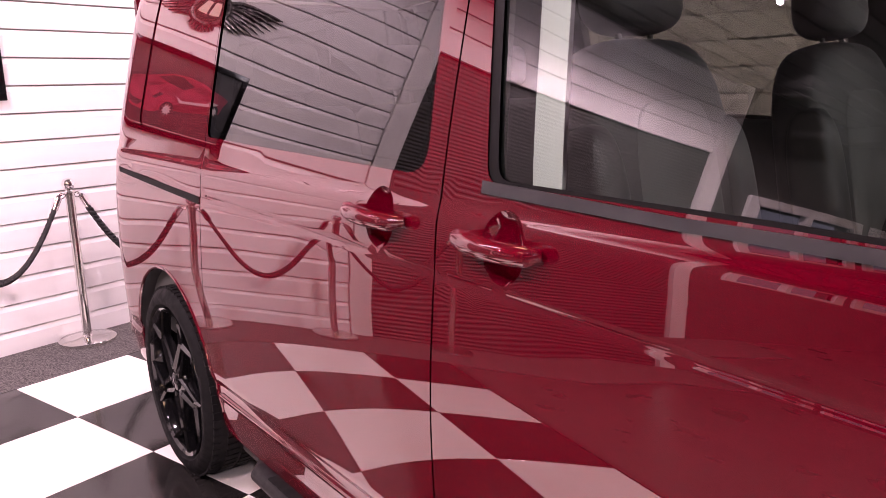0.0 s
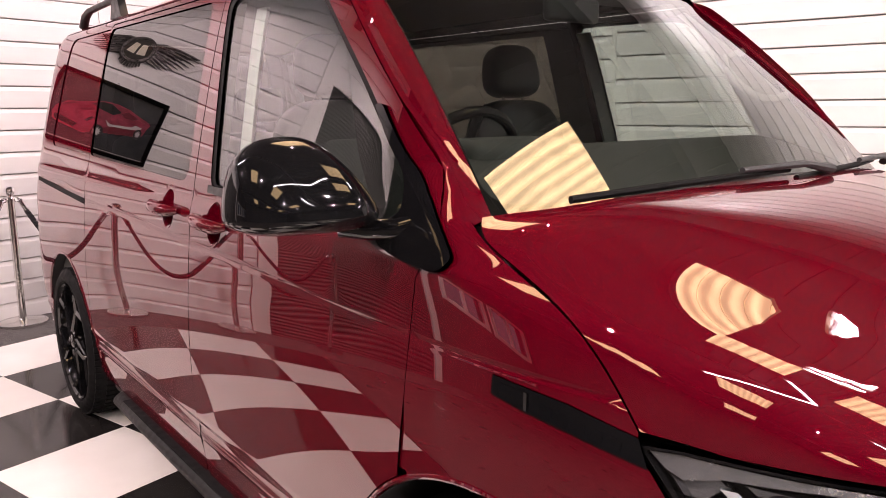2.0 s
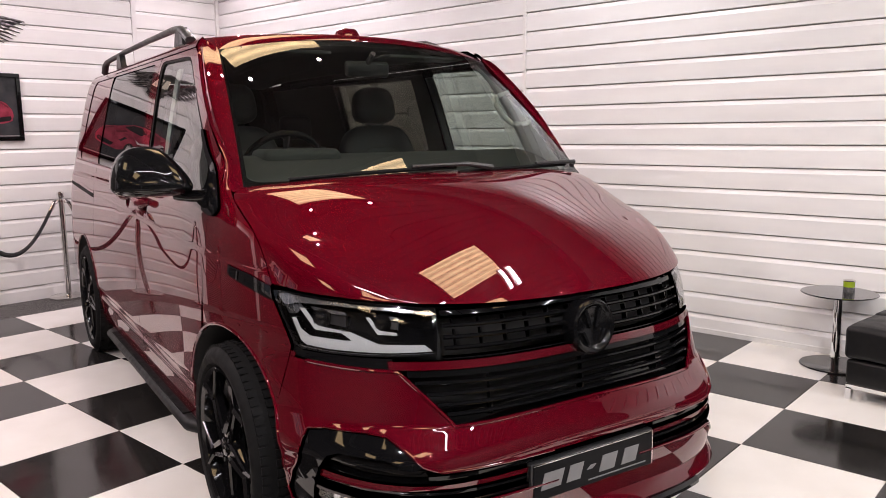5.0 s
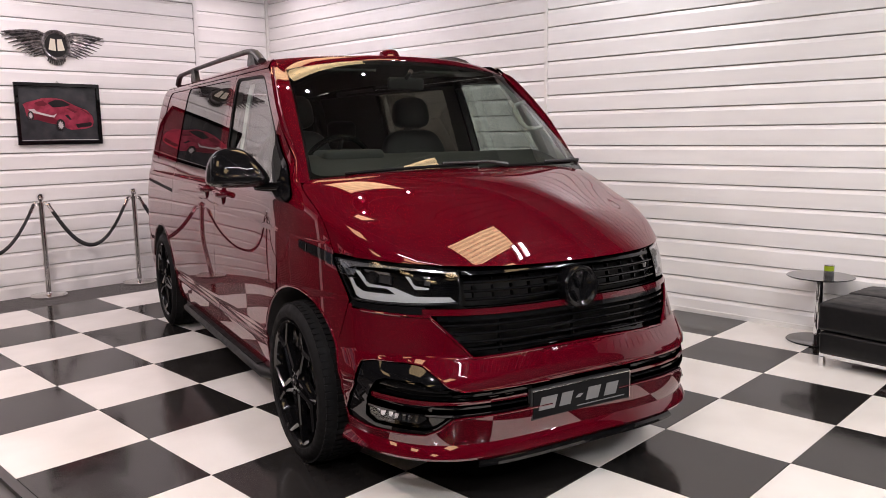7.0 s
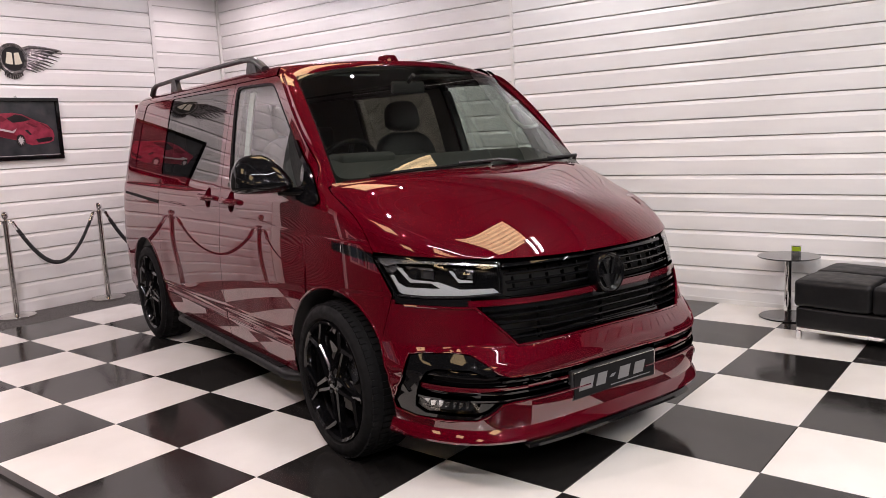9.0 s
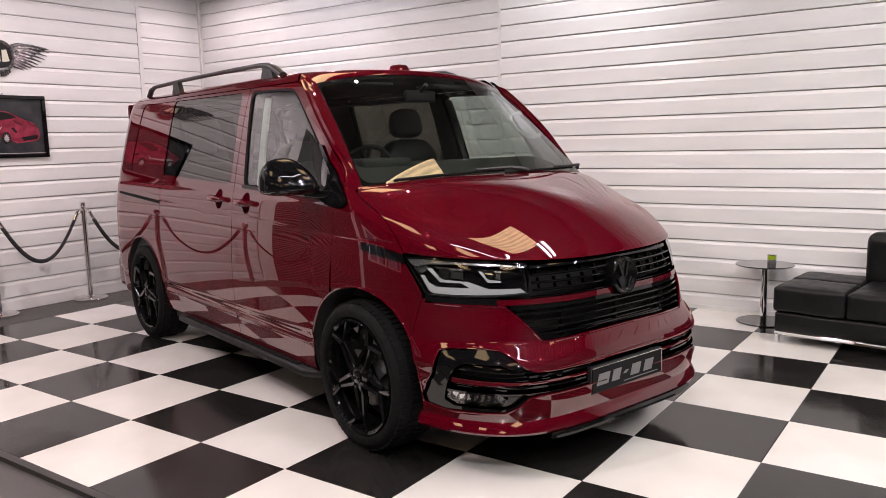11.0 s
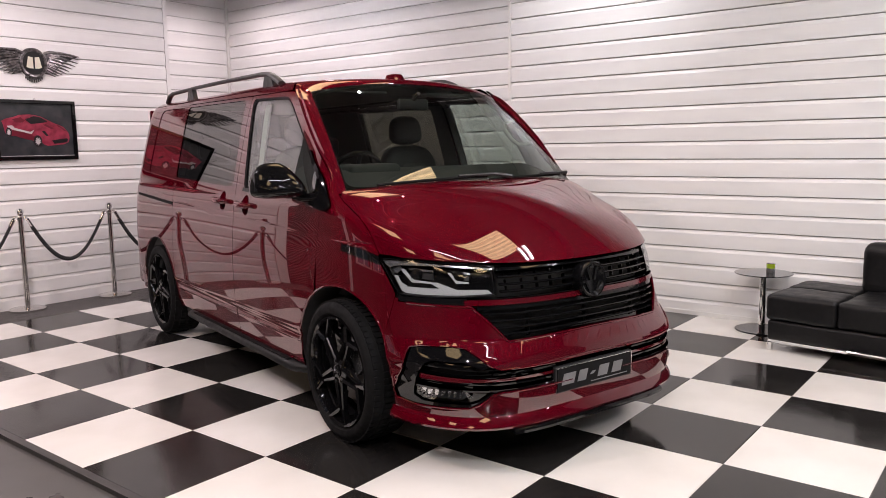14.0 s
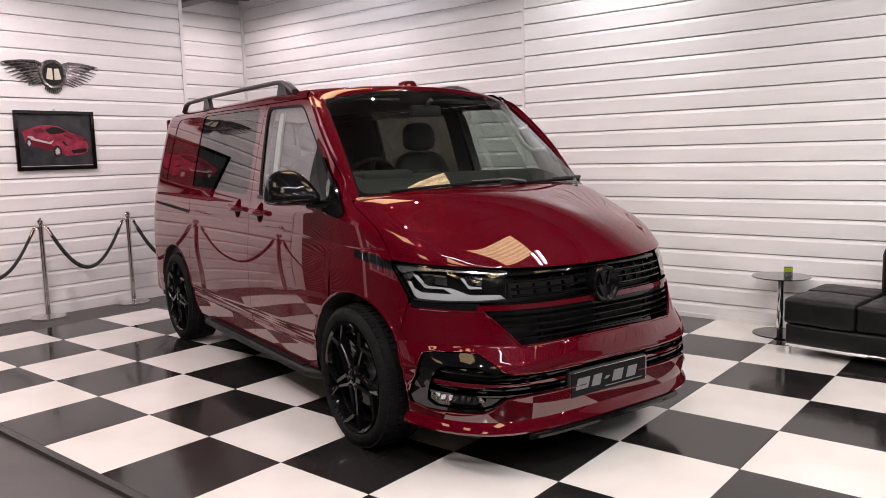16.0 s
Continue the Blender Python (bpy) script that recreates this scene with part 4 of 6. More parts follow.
    sail = rounded([(1.125, 1.196), (1.20, 1.180), (1.31, 1.160), (1.362, 1.162), (1.380, 1.186), (1.305, 1.258), (1.244, 1.326), (1.108, 1.468), (1.086, 1.466), (1.205, 1.325), (1.222, 1.258), (1.165, 1.226)], [0.01, 0.02, 0.02, 0.016, 0.016, 0.03, 0.02, 0.008, 0.008, 0.03, 0.02, 0.01])
    patch("mirror_sail", flank(sail), fs, gloss_black, van, 0.03, depth=0.012, offset=0.012, label="black mirror foot panel")
    # side trim badge in front of the door
    blade = flank([(1.515, 0.978), (1.514, 1.010), (1.66, 0.996), (1.782, 0.972), (1.802, 0.932), (1.66, 0.955), (1.58, 0.966)])
    trim = patch("wing_trim", blade, fs, gloss_black, van, 0.03, depth=0.006, offset=0.005, label="gloss black trim between door and headlamp")
    patch("trim_insert", flank([(1.535, 0.976), (1.530, 1.001), (1.588, 0.996), (1.592, 0.968)]), fs, fog_black, trim, 0.02, depth=0.0, offset=0.007, label="dark bar on the black trim")
    patch("insert_edge", flank([(1.588, 0.968), (1.584, 0.997), (1.590, 0.996), (1.594, 0.967)]), fs, chrome, trim, 0.02, depth=0.002, offset=0.0085, label="bright edge of the bar")
    for k in range(5):
        x = 1.622 + 0.03 * k
        patch("trim_bar", flank([(x, 0.968 - 0.16 * (x - 1.62)), (x, 0.984 - 0.16 * (x - 1.62)), (x + 0.018, 0.981 - 0.16 * (x - 1.62)), (x + 0.018, 0.965 - 0.16 * (x - 1.62))]), fs, gloss_black, trim, 0.02, depth=0.0, offset=0.0058)
    # roof rail
    rail_pts = [(-1.86, s * 0.664, 1.878), (-1.80, s * 0.664, 1.925), (-1.72, s * 0.664, 1.944), (-1.1, s * 0.668, 1.953), (-0.4, s * 0.672, 1.953), (0.15, s * 0.676, 1.948), (0.27, s * 0.678, 1.938), (0.36, s * 0.68, 1.912), (0.46, s * 0.684, 1.868)]
    rail = part("roof_rail", tube(rail_pts, [0.022, 0.022, 0.019, 0.018, 0.018, 0.02, 0.023, 0.026, 0.024], 12, flat=0.75), satin_black, van, "black roof rail", smooth=True)
    for x in (-1.22, 0.25):
        part("rail_foot", prism([(x - 0.07, 1.862), (x + 0.09, 1.862), (x + 0.05, 1.945), (x - 0.03, 1.945)], -0.017, 0.017, m=Matrix(((1, 0, 0, 0), (0, 0, 1, s * 0.672), (0, 1, 0, 0), (0, 0, 0, 1)))), satin_black, rail)
    # wipers
    blade_line = [screen(np.array([a]), np.array([b]))[0] + np.array([0.02, 0, 0.016]) for a, b in (((-0.80, 0.012), (-0.5, 0.03), (-0.2, 0.04), (0.06, 0.045)) if s < 0 else ((0.06, 0.015), (0.32, 0.025), (0.60, 0.03), (0.86, 0.035)))]
    part("wiper_blade", tube([tuple(p) for p in blade_line], 0.008, 8), seal, van, "black wiper blade")
    arm = [blade_line[2] + np.array([0.005, 0, 0.012]), blade_line[3] + np.array([0.02, 0.04, 0.012]), blade_line[3] + np.array([0.025, 0.16 if s < 0 else 0.02, -0.006])]
    part("wiper_arm", tube([tuple(p) for p in arm], [0.007, 0.009, 0.013], 8), satin_black, van, "black wiper arm")

# roof rail antenna fin
bm = bmesh.new()
box(bm, 0.60, 0.72, -0.05, 0.05, 1.885, 1.935, 0.012)
for v in bm.verts:
    k = (v.co.z - 1.885) / 0.05
    v.co.x = 0.66 + (v.co.x - 0.66) * (1 - 0.25 * k) - 0.012 * k
    v.co.y *= 1 - 0.35 * k
part("roof_fin", bm, paint, van, "red antenna fin on the roof", smooth=True)

# cowl between bonnet and windscreen
def cowl_at(a, b):
    f, w = bonnet(np.zeros_like(a) + 0.004, a * 0.98), screen(a, np.zeros_like(a) - 0.02)
    return f * (1 - b)[..., None] + w * b[..., None] + np.stack([0 * a, 0 * a, -0.018 - 0.02 * b * (1 - b)], -1)


patch("cowl", [(-1, -0.3), (1, -0.3), (1, 1.3), (-1, 1.3)], cowl_at, satin_black, van, 0.08, depth=0.0, centre=(1.4, 0, 0), label="black cowl at the foot of the windscreen")

# ---- front end ----
def bar(z, w, parent):
    """One rounded slat across the grille."""
    line, out = front_line(z, -(MID - at_y(w, z)), MID - at_y(w, z), 44)
    sweep("slat", line, out, [(-0.026, -0.004), (-0.016, -0.007), (-0.009, -0.006), (-0.0055, -0.001), (-0.0065, 0.004), (-0.012, 0.0062), (-0.026, 0.003)], gloss_black, parent)


patch("nose_core", nosed(flip([(-0.03, 0.97), (-0.45, 0.965), (-0.80, 0.955), (-0.80, 0.56), (-0.03, 0.56)])), front, inner_black, van, 0.08, depth=0.0, offset=-0.085, centre=(1.4, 0, 0.6))
patch("slot_core", nosed(flip([(-0.03, 0.66), (-0.50, 0.66), (-0.91, 0.66), (-0.915, 0.28), (-0.5, 0.28), (-0.03, 0.28)])), front, gloss_black, van, 0.06, depth=0.0, offset=-0.06, centre=(1.4, 0, 0.6))
# upper grille
grille = strip("upper_grille", -0.50, 0.50, 0.797, 0.80, gloss_black, van, 0.05, -0.008, label="gloss black slatted grille")
strip("grille_edge", -0.495, 0.495, 0.922, 0.936, gloss_black, grille, 0.05, -0.012)
for z in (0.826, 0.857, 0.890):
    bar(z, 0.497, grille)
    for k in range(12):
        y = -0.46 + 0.92 * k / 11
        strip("stub", y - 0.002, y + 0.002, z + 0.004, z + 0.026, gloss_black, grille, 0.02, -0.030, 0.02)
# red bar between the grilles
strip("grille_bar", -0.64, 0.64, 0.768, 0.792, paint, van, 0.03, 0.002, label="body-coloured bar across the grille")
lower = strip("lower_grille", -0.60, 0.60, 0.748, 0.766, gloss_black, van, 0.05, -0.006, label="gloss black slatted lower grille")
for z, w in ((0.727, 0.585), (0.696, 0.56), (0.665, 0.535), (0.636, 0.51)):
    bar(z, w, lower)
for y in (-0.36, 0.0, 0.36):
    strip("stub", y - 0.003, y + 0.003, 0.62, 0.75, inner_black, lower, 0.02, -0.040, 0.04)
# emblem: plain disc in a ring
c = pose(2.338, 0, 0.838, 0, 90 - 5, 0)
emblem = part("emblem", lathe([(0, 0.016), (0.06, 0.016), (0.066, 0.02), (0.072, 0.028), (0.080, 0.030), (0.086, 0.024), (0.088, 0.0), (0.088, -0.03), (0, -0.03)], 48, m=c), fog_black, van, "plain round gloss black emblem", smooth=True)
bm = bmesh.new()
for sg in (-1, 1):
    prism([(-0.056, sg * 0.038), (-0.056, sg * 0.024), (0.004, sg * 0.004), (0.004, sg * 0.018)], 0.012, 0.022, bm, c)
    prism([(0.012, sg * 0.05), (0.012, sg * 0.038), (0.055, sg * 0.016), (0.055, sg * 0.028)], 0.012, 0.022, bm, c)
part("emblem_relief", bm, fog_black, emblem)

# headlamps
for s in (-1, 1):
    def lamp_side(points, s=s):
        return [(s * p, t) for p, t in points]

    def spot(points):
        out = []
        for kind, a, z in points:
            out.append((MID - (at_x(a, z) if kind == "x" else at_y(a, z)), z))
        return out
    shell = spot([("x", 1.781, 0.962), ("x", 1.84, 0.966), ("x", 1.90, 0.965), ("y", 0.76, 0.962), ("y", 0.62, 0.953), ("y", 0.505, 0.941), ("y", 0.512, 0.870), ("y", 0.520, 0.810), ("y", 0.64, 0.804), ("y", 0.76, 0.800), ("x", 1.935, 0.801), ("x", 1.908, 0.812), ("x", 1.862, 0.872), ("x", 1.815, 0.928)])
    bucket = patch("headlamp", lamp_side(dense(shell, 0.05)), front, gloss_black, van, 0.04, depth=0.0, offset=-0.060, centre=(1.4, 0, 0.8), label="LED headlamp with black inside and white light bars")
    lens = patch("lens", lamp_side(dense(shell, 0.05)), front, lens_glass, bucket, 0.04, depth=0.0, offset=-0.001, centre=(1.4, 0, 0.8), label="clear lamp lens")
    lens.visible_shadow = False
    patch("lamp_rim", lamp_side(dense(shell, 0.05)), front, gloss_black, bucket, 0.03, [lamp_side(dense(spot([("x", 1.790, 0.958), ("x", 1.84, 0.962), ("x", 1.90, 0.961), ("y", 0.76, 0.958), ("y", 0.62, 0.949), ("y", 0.510, 0.937), ("y", 0.517, 0.870), ("y", 0.525, 0.815), ("y", 0.64, 0.809), ("y", 0.76, 0.805), ("x", 1.938, 0.806), ("x", 1.915, 0.815), ("x", 1.870, 0.875), ("x", 1.824, 0.930)]), 0.05))], 0.02, -0.004, (1.4, 0, 0.8))
    # white L-shaped light bar
    bar = spot([("x", 1.872, 0.888), ("x", 1.892, 0.890), ("x", 1.915, 0.858), ("x", 1.950, 0.843), ("y", 0.80, 0.841), ("y", 0.715, 0.841), ("y", 0.742, 0.868), ("y", 0.718, 0.869), ("y", 0.660, 0.838), ("y", 0.548, 0.838), ("y", 0.529, 0.819), ("y", 0.64, 0.813), ("y", 0.76, 0.809), ("x", 1.940, 0.811), ("x", 1.918, 0.822)])
    patch("light_bar", lamp_side(dense(bar, 0.05)), front, lamp_white, bucket, 0.03, depth=0.02, offset=-0.020, centre=(1.4, 0, 0.8), label="white L-shaped light bar")
    top = spot([("x", 1.796, 0.956), ("x", 1.84, 0.960), ("x", 1.90, 0.958), ("y", 0.76, 0.955), ("y", 0.62, 0.946), ("y", 0.513, 0.934), ("y", 0.514, 0.925), ("y", 0.62, 0.937), ("y", 0.74, 0.943), ("x", 1.90, 0.938), ("x", 1.85, 0.925), ("x", 1.824, 0.935)])
    patch("upper_strip", lamp_side(dense(top, 0.05)), front, lamp_chrome, bucket, 0.03, depth=0.015, offset=-0.012, centre=(1.4, 0, 0.8), label="bright upper lamp strip")
    facet = spot([("x", 1.806, 0.948), ("x", 1.872, 0.950), ("x", 1.905, 0.925), ("x", 1.880, 0.900), ("x", 1.850, 0.898)])
    patch("lamp_facet", lamp_side(dense(facet, 0.04)), front, lamp_chrome, bucket, 0.02, depth=0.02, offset=-0.030, centre=(1.4, 0, 0.8), label="bright corner reflector")
    low = spot([("x", 1.918, 0.806), ("x", 1.945, 0.803), ("y", 0.76, 0.802), ("y", 0.64, 0.805), ("y", 0.526, 0.811), ("y", 0.526, 0.817), ("y", 0.64, 0.811), ("y", 0.76, 0.807), ("x", 1.945, 0.809), ("x", 1.924, 0.812)])
    patch("lower_strip", lamp_side(dense(low, 0.05)), front, lamp_chrome, bucket, 0.03, depth=0.01, offset=-0.006, centre=(1.4, 0, 0.8), label="bright edge under the light bar")
    for y0, y1, z0, z1 in ((0.806, 0.735, 0.922, 0.862), (0.680, 0.615, 0.916, 0.866)):
        brow_bar = spot([("y", y0 - 0.016, z0 + 0.010), ("y", y1 - 0.010, z0 + 0.004), ("y", y1 - 0.010, z0 - 0.006), ("y", y0 - 0.020, z0 - 0.001)])
        patch("cell_brow", lamp_side(brow_bar), front, lamp_chrome, bucket, 0.02, depth=0.02, offset=-0.034, centre=(1.4, 0, 0.8), label="bright brow over the projector")
        hook = spot([("y", y0, z0), ("y", y0 - 0.010, z0), ("y", y0 - 0.026, z1 + 0.013), ("y", y1, z1 + 0.008), ("y", y1, z1), ("y", y0 - 0.020, z1)])
        patch("light_hook", lamp_side(dense(hook, 0.04)), front, lamp_white, bucket, 0.03, depth=0.02, offset=-0.022, centre=(1.4, 0, 0.8))
        cell = spot([("y", y0 - 0.026, z0 - 0.004), ("y", y1 - 0.006, z0 - 0.008), ("y", y1, z1 + 0.016), ("y", y0 - 0.03, z1 + 0.022)])
        patch("lamp_cell", lamp_side(cell), front, satin_black, bucket, 0.02, depth=0.03, offset=-0.045, centre=(1.4, 0, 0.8), label="black projector bezel")
        q = np.array([s * (cell[0][0] + cell[2][0]) / 2])
        w = front(q, np.array([(z0 + z1) / 2]))[0]
        part("projector", lathe([(0, 0.022), (0.012, 0.020), (0.021, 0.010), (0.024, 0.0), (0.028, 0.0), (0.028, -0.02)], 24, m=Matrix.Translation((w[0] - 0.04, w[1] * 0.985, w[2])) @ Euler((0, radians(90), radians(-s * -38))).to_matrix().to_4x4()), gloss_black, bucket, "round projector lens", smooth=True)
    under = spot([("x", 1.912, 0.806), ("x", 1.94, 0.797), ("y", 0.76, 0.797), ("y", 0.63, 0.799), ("y", 0.63, 0.766), ("y", 0.76, 0.772), ("x", 1.94, 0.774), ("x", 1.905, 0.780)])
    patch("lamp_sill", lamp_side(dense(under, 0.05)), front, gloss_black, van, 0.04, depth=0.02, offset=-0.004, centre=(1.4, 0, 0.8), label="black strip under the headlamp")
    # fog lamp corner
    def corner_band(name, pts, material, parent, depth, offset, label=""):
        return patch(name, [(s * p, t) for p, t in dense([(MID - at_y(y, z), z) for y, z in pts], 0.05)], front, material, parent, 0.03, depth=depth, offset=offset, centre=(1.4, 0, 0.6), label=label)
    ring = [(0.826, 0.574), (0.795, 0.587), (0.715, 0.590), (0.678, 0.584), (0.650, 0.556), (0.615, 0.514), (0.640, 0.500), (0.700, 0.532), (0.790, 0.534), (0.812, 0.520), (0.826, 0.475), (0.832, 0.40), (0.830, 0.362), (0.812, 0.340), (0.690, 0.340), (0.655, 0.354), (0.610, 0.392), (0.596, 0.386), (0.642, 0.346), (0.684, 0.327), (0.823, 0.321), (0.848, 0.334), (0.856, 0.37), (0.851, 0.46), (0.838, 0.548)]
    fog = corner_band("fog_surround", ring, gloss_black, van, 0.045, -0.004, "gloss black fog lamp surround")
    corner_band("fog_brow", [(0.812, 0.520), (0.790, 0.534), (0.700, 0.532), (0.640, 0.500), (0.60, 0.496), (0.62, 0.484), (0.820, 0.492)], gloss_black, fog, 0.02, -0.030, "smooth black panel over the blade")
    corner_band("fog_blade", [(0.828, 0.466), (0.56, 0.452), (0.22, 0.450), (0.22, 0.436), (0.56, 0.438), (0.829, 0.451)], paint, fog, 0.02, -0.018, "thin red blade across the slot")
    corner_band("fog_shelf", [(0.829, 0.440), (0.56, 0.428), (0.26, 0.425), (0.26, 0.417), (0.56, 0.420), (0.829, 0.432)], gloss_black, fog, 0.03, -0.020, "black shelf under the blade")
    corner_band("fog_shelf", [(0.60, 0.480), (0.26, 0.476), (0.26, 0.466), (0.60, 0.470)], gloss_black, fog, 0.03, -0.020)
    corner_band("fog_shelf", [(0.830, 0.412), (0.60, 0.403), (0.26, 0.404), (0.26, 0.395), (0.58, 0.394), (0.700, 0.398), (0.830, 0.404)], gloss_black, fog, 0.03, -0.010, "black shelf over the fog lamp")
    for k in range(3):
        y = 0.30 + 0.075 * k
        corner_band("slot_rib", [(y + 0.004, 0.488), (y - 0.004, 0.488), (y - 0.004, 0.396), (y + 0.004, 0.396)], gloss_black, fog, 0.02, -0.036)
    corner_band("fog_lamp", [(0.828, 0.402), (0.76, 0.398), (0.705, 0.394), (0.690, 0.372), (0.715, 0.347), (0.815, 0.346), (0.829, 0.362)], lamp_grey, fog, 0.02, -0.042, "clear fog lamp")
    for k, y in enumerate((0.820, 0.806, 0.791, 0.775, 0.758, 0.740, 0.722)):
        lift = 0.006 * (k % 2)
        corner_band("fog_cell", [(y + 0.005, 0.390 - lift), (y - 0.006, 0.394 - lift), (y - 0.003, 0.360 + lift), (y + 0.004, 0.354 + lift)], lamp_chrome, fog, 0.012, -0.038 + lift, "bright lamp facet")
    corner_band("fog_lens", [(0.830, 0.404), (0.75, 0.400), (0.70, 0.396), (0.68, 0.372), (0.712, 0.344), (0.815, 0.343), (0.831, 0.362)], lens_glass, fog, 0.0, -0.016)
    corner_band("fog_shutter", [(0.680, 0.392), (0.625, 0.388), (0.655, 0.356), (0.690, 0.344), (0.705, 0.346), (0.682, 0.372)], gloss_black, fog, 0.015, -0.018, "black blank beside the fog lamp")

# number plate: black with plain silver bars
plate = part("plate_holder", boxed(2.372, 2.396, -0.279, 0.243, 0.335, 0.464, 0.006), satin_black, van, "black number plate holder")
part("plate", boxed(2.394, 2.400, -0.270, 0.234, 0.343, 0.455, 0.002), plate_black, plate, "black number plate with silver bars")
for y0, y1, z0, z1 in ((-0.245, -0.150, 0.374, 0.426), (-0.142, -0.070, 0.374, 0.426), (-0.058, -0.018, 0.394, 0.407), (-0.006, 0.076, 0.374, 0.426), (0.092, 0.172, 0.374, 0.426)):
    part("plate_bar", prism([(y0, z0), (y1 - 0.016, z0), (y1, z1), (y0 + 0.016, z1)], 2.3995, 2.402, m=Matrix(((0, 0, 1, 0), (1, 0, 0, 0), (0, 1, 0, 0), (0, 0, 0, 1)))), plate_silver, plate)
part("plate_line", boxed(2.3995, 2.4015, -0.05, 0.205, 0.357, 0.361), plate_silver, plate)
for y0, y1, z0, z1 in ((-0.272, 0.236, 0.455, 0.459), (0.234, 0.238, 0.343, 0.455)):
    part("plate_edge", boxed(2.394, 2.4015, y0, y1, z0, z1, 0.001), steel, plate, "bright edge of the plate frame")

# lip and splitter under the bumper
w, o = front_line(0.26, -(MID - at_x(1.90, 0.26)), MID - at_x(1.90, 0.26), 80)
w[:, 2] = 0.254
sweep("front_lip", w, o, [(-0.03, 0.012), (0.004, 0.03), (0.020, 0.006), (0.030, -0.018), (0.022, -0.030), (-0.05, -0.026)], paint, van, "red lip along the bottom of the bumper")
w, o = front_line(0.24, -(MID - at_y(0.50, 0.24)), MID - at_y(0.50, 0.24), 40)
w[:, 2] = 0.207
sweep("splitter", w, o, [(-0.08, 0.02), (0.015, 0.02), (0.034, 0.0), (0.034, -0.012), (-0.08, -0.016)], gloss_black, van, "gloss black splitter")
for y in (-0.16, 0.16):
    part("splitter_rod", tube([(2.34, y, 0.21), (2.385, y, 0.262)], 0.008, 8), gloss_black, van)

# rear, floor and hidden core
part("tailgate", boxed(-2.43, -2.39, -0.67, 0.67, 0.32, 1.84, 0.02), paint, van, "red tailgate")
part("rear_bumper", boxed(-2.48, -2.25, -0.84, 0.84, 0.28, 0.55, 0.05, 4), paint, van, "red rear bumper", smooth=True)
part("floor_pan", boxed(-2.3, 2.05, -0.56, 0.56, 0.20, 0.34), inner_black, van)
part("sill_core", boxed(-1.04, 1.05, -0.87, 0.87, 0.235, 0.42, 0.02), inner_black, van)

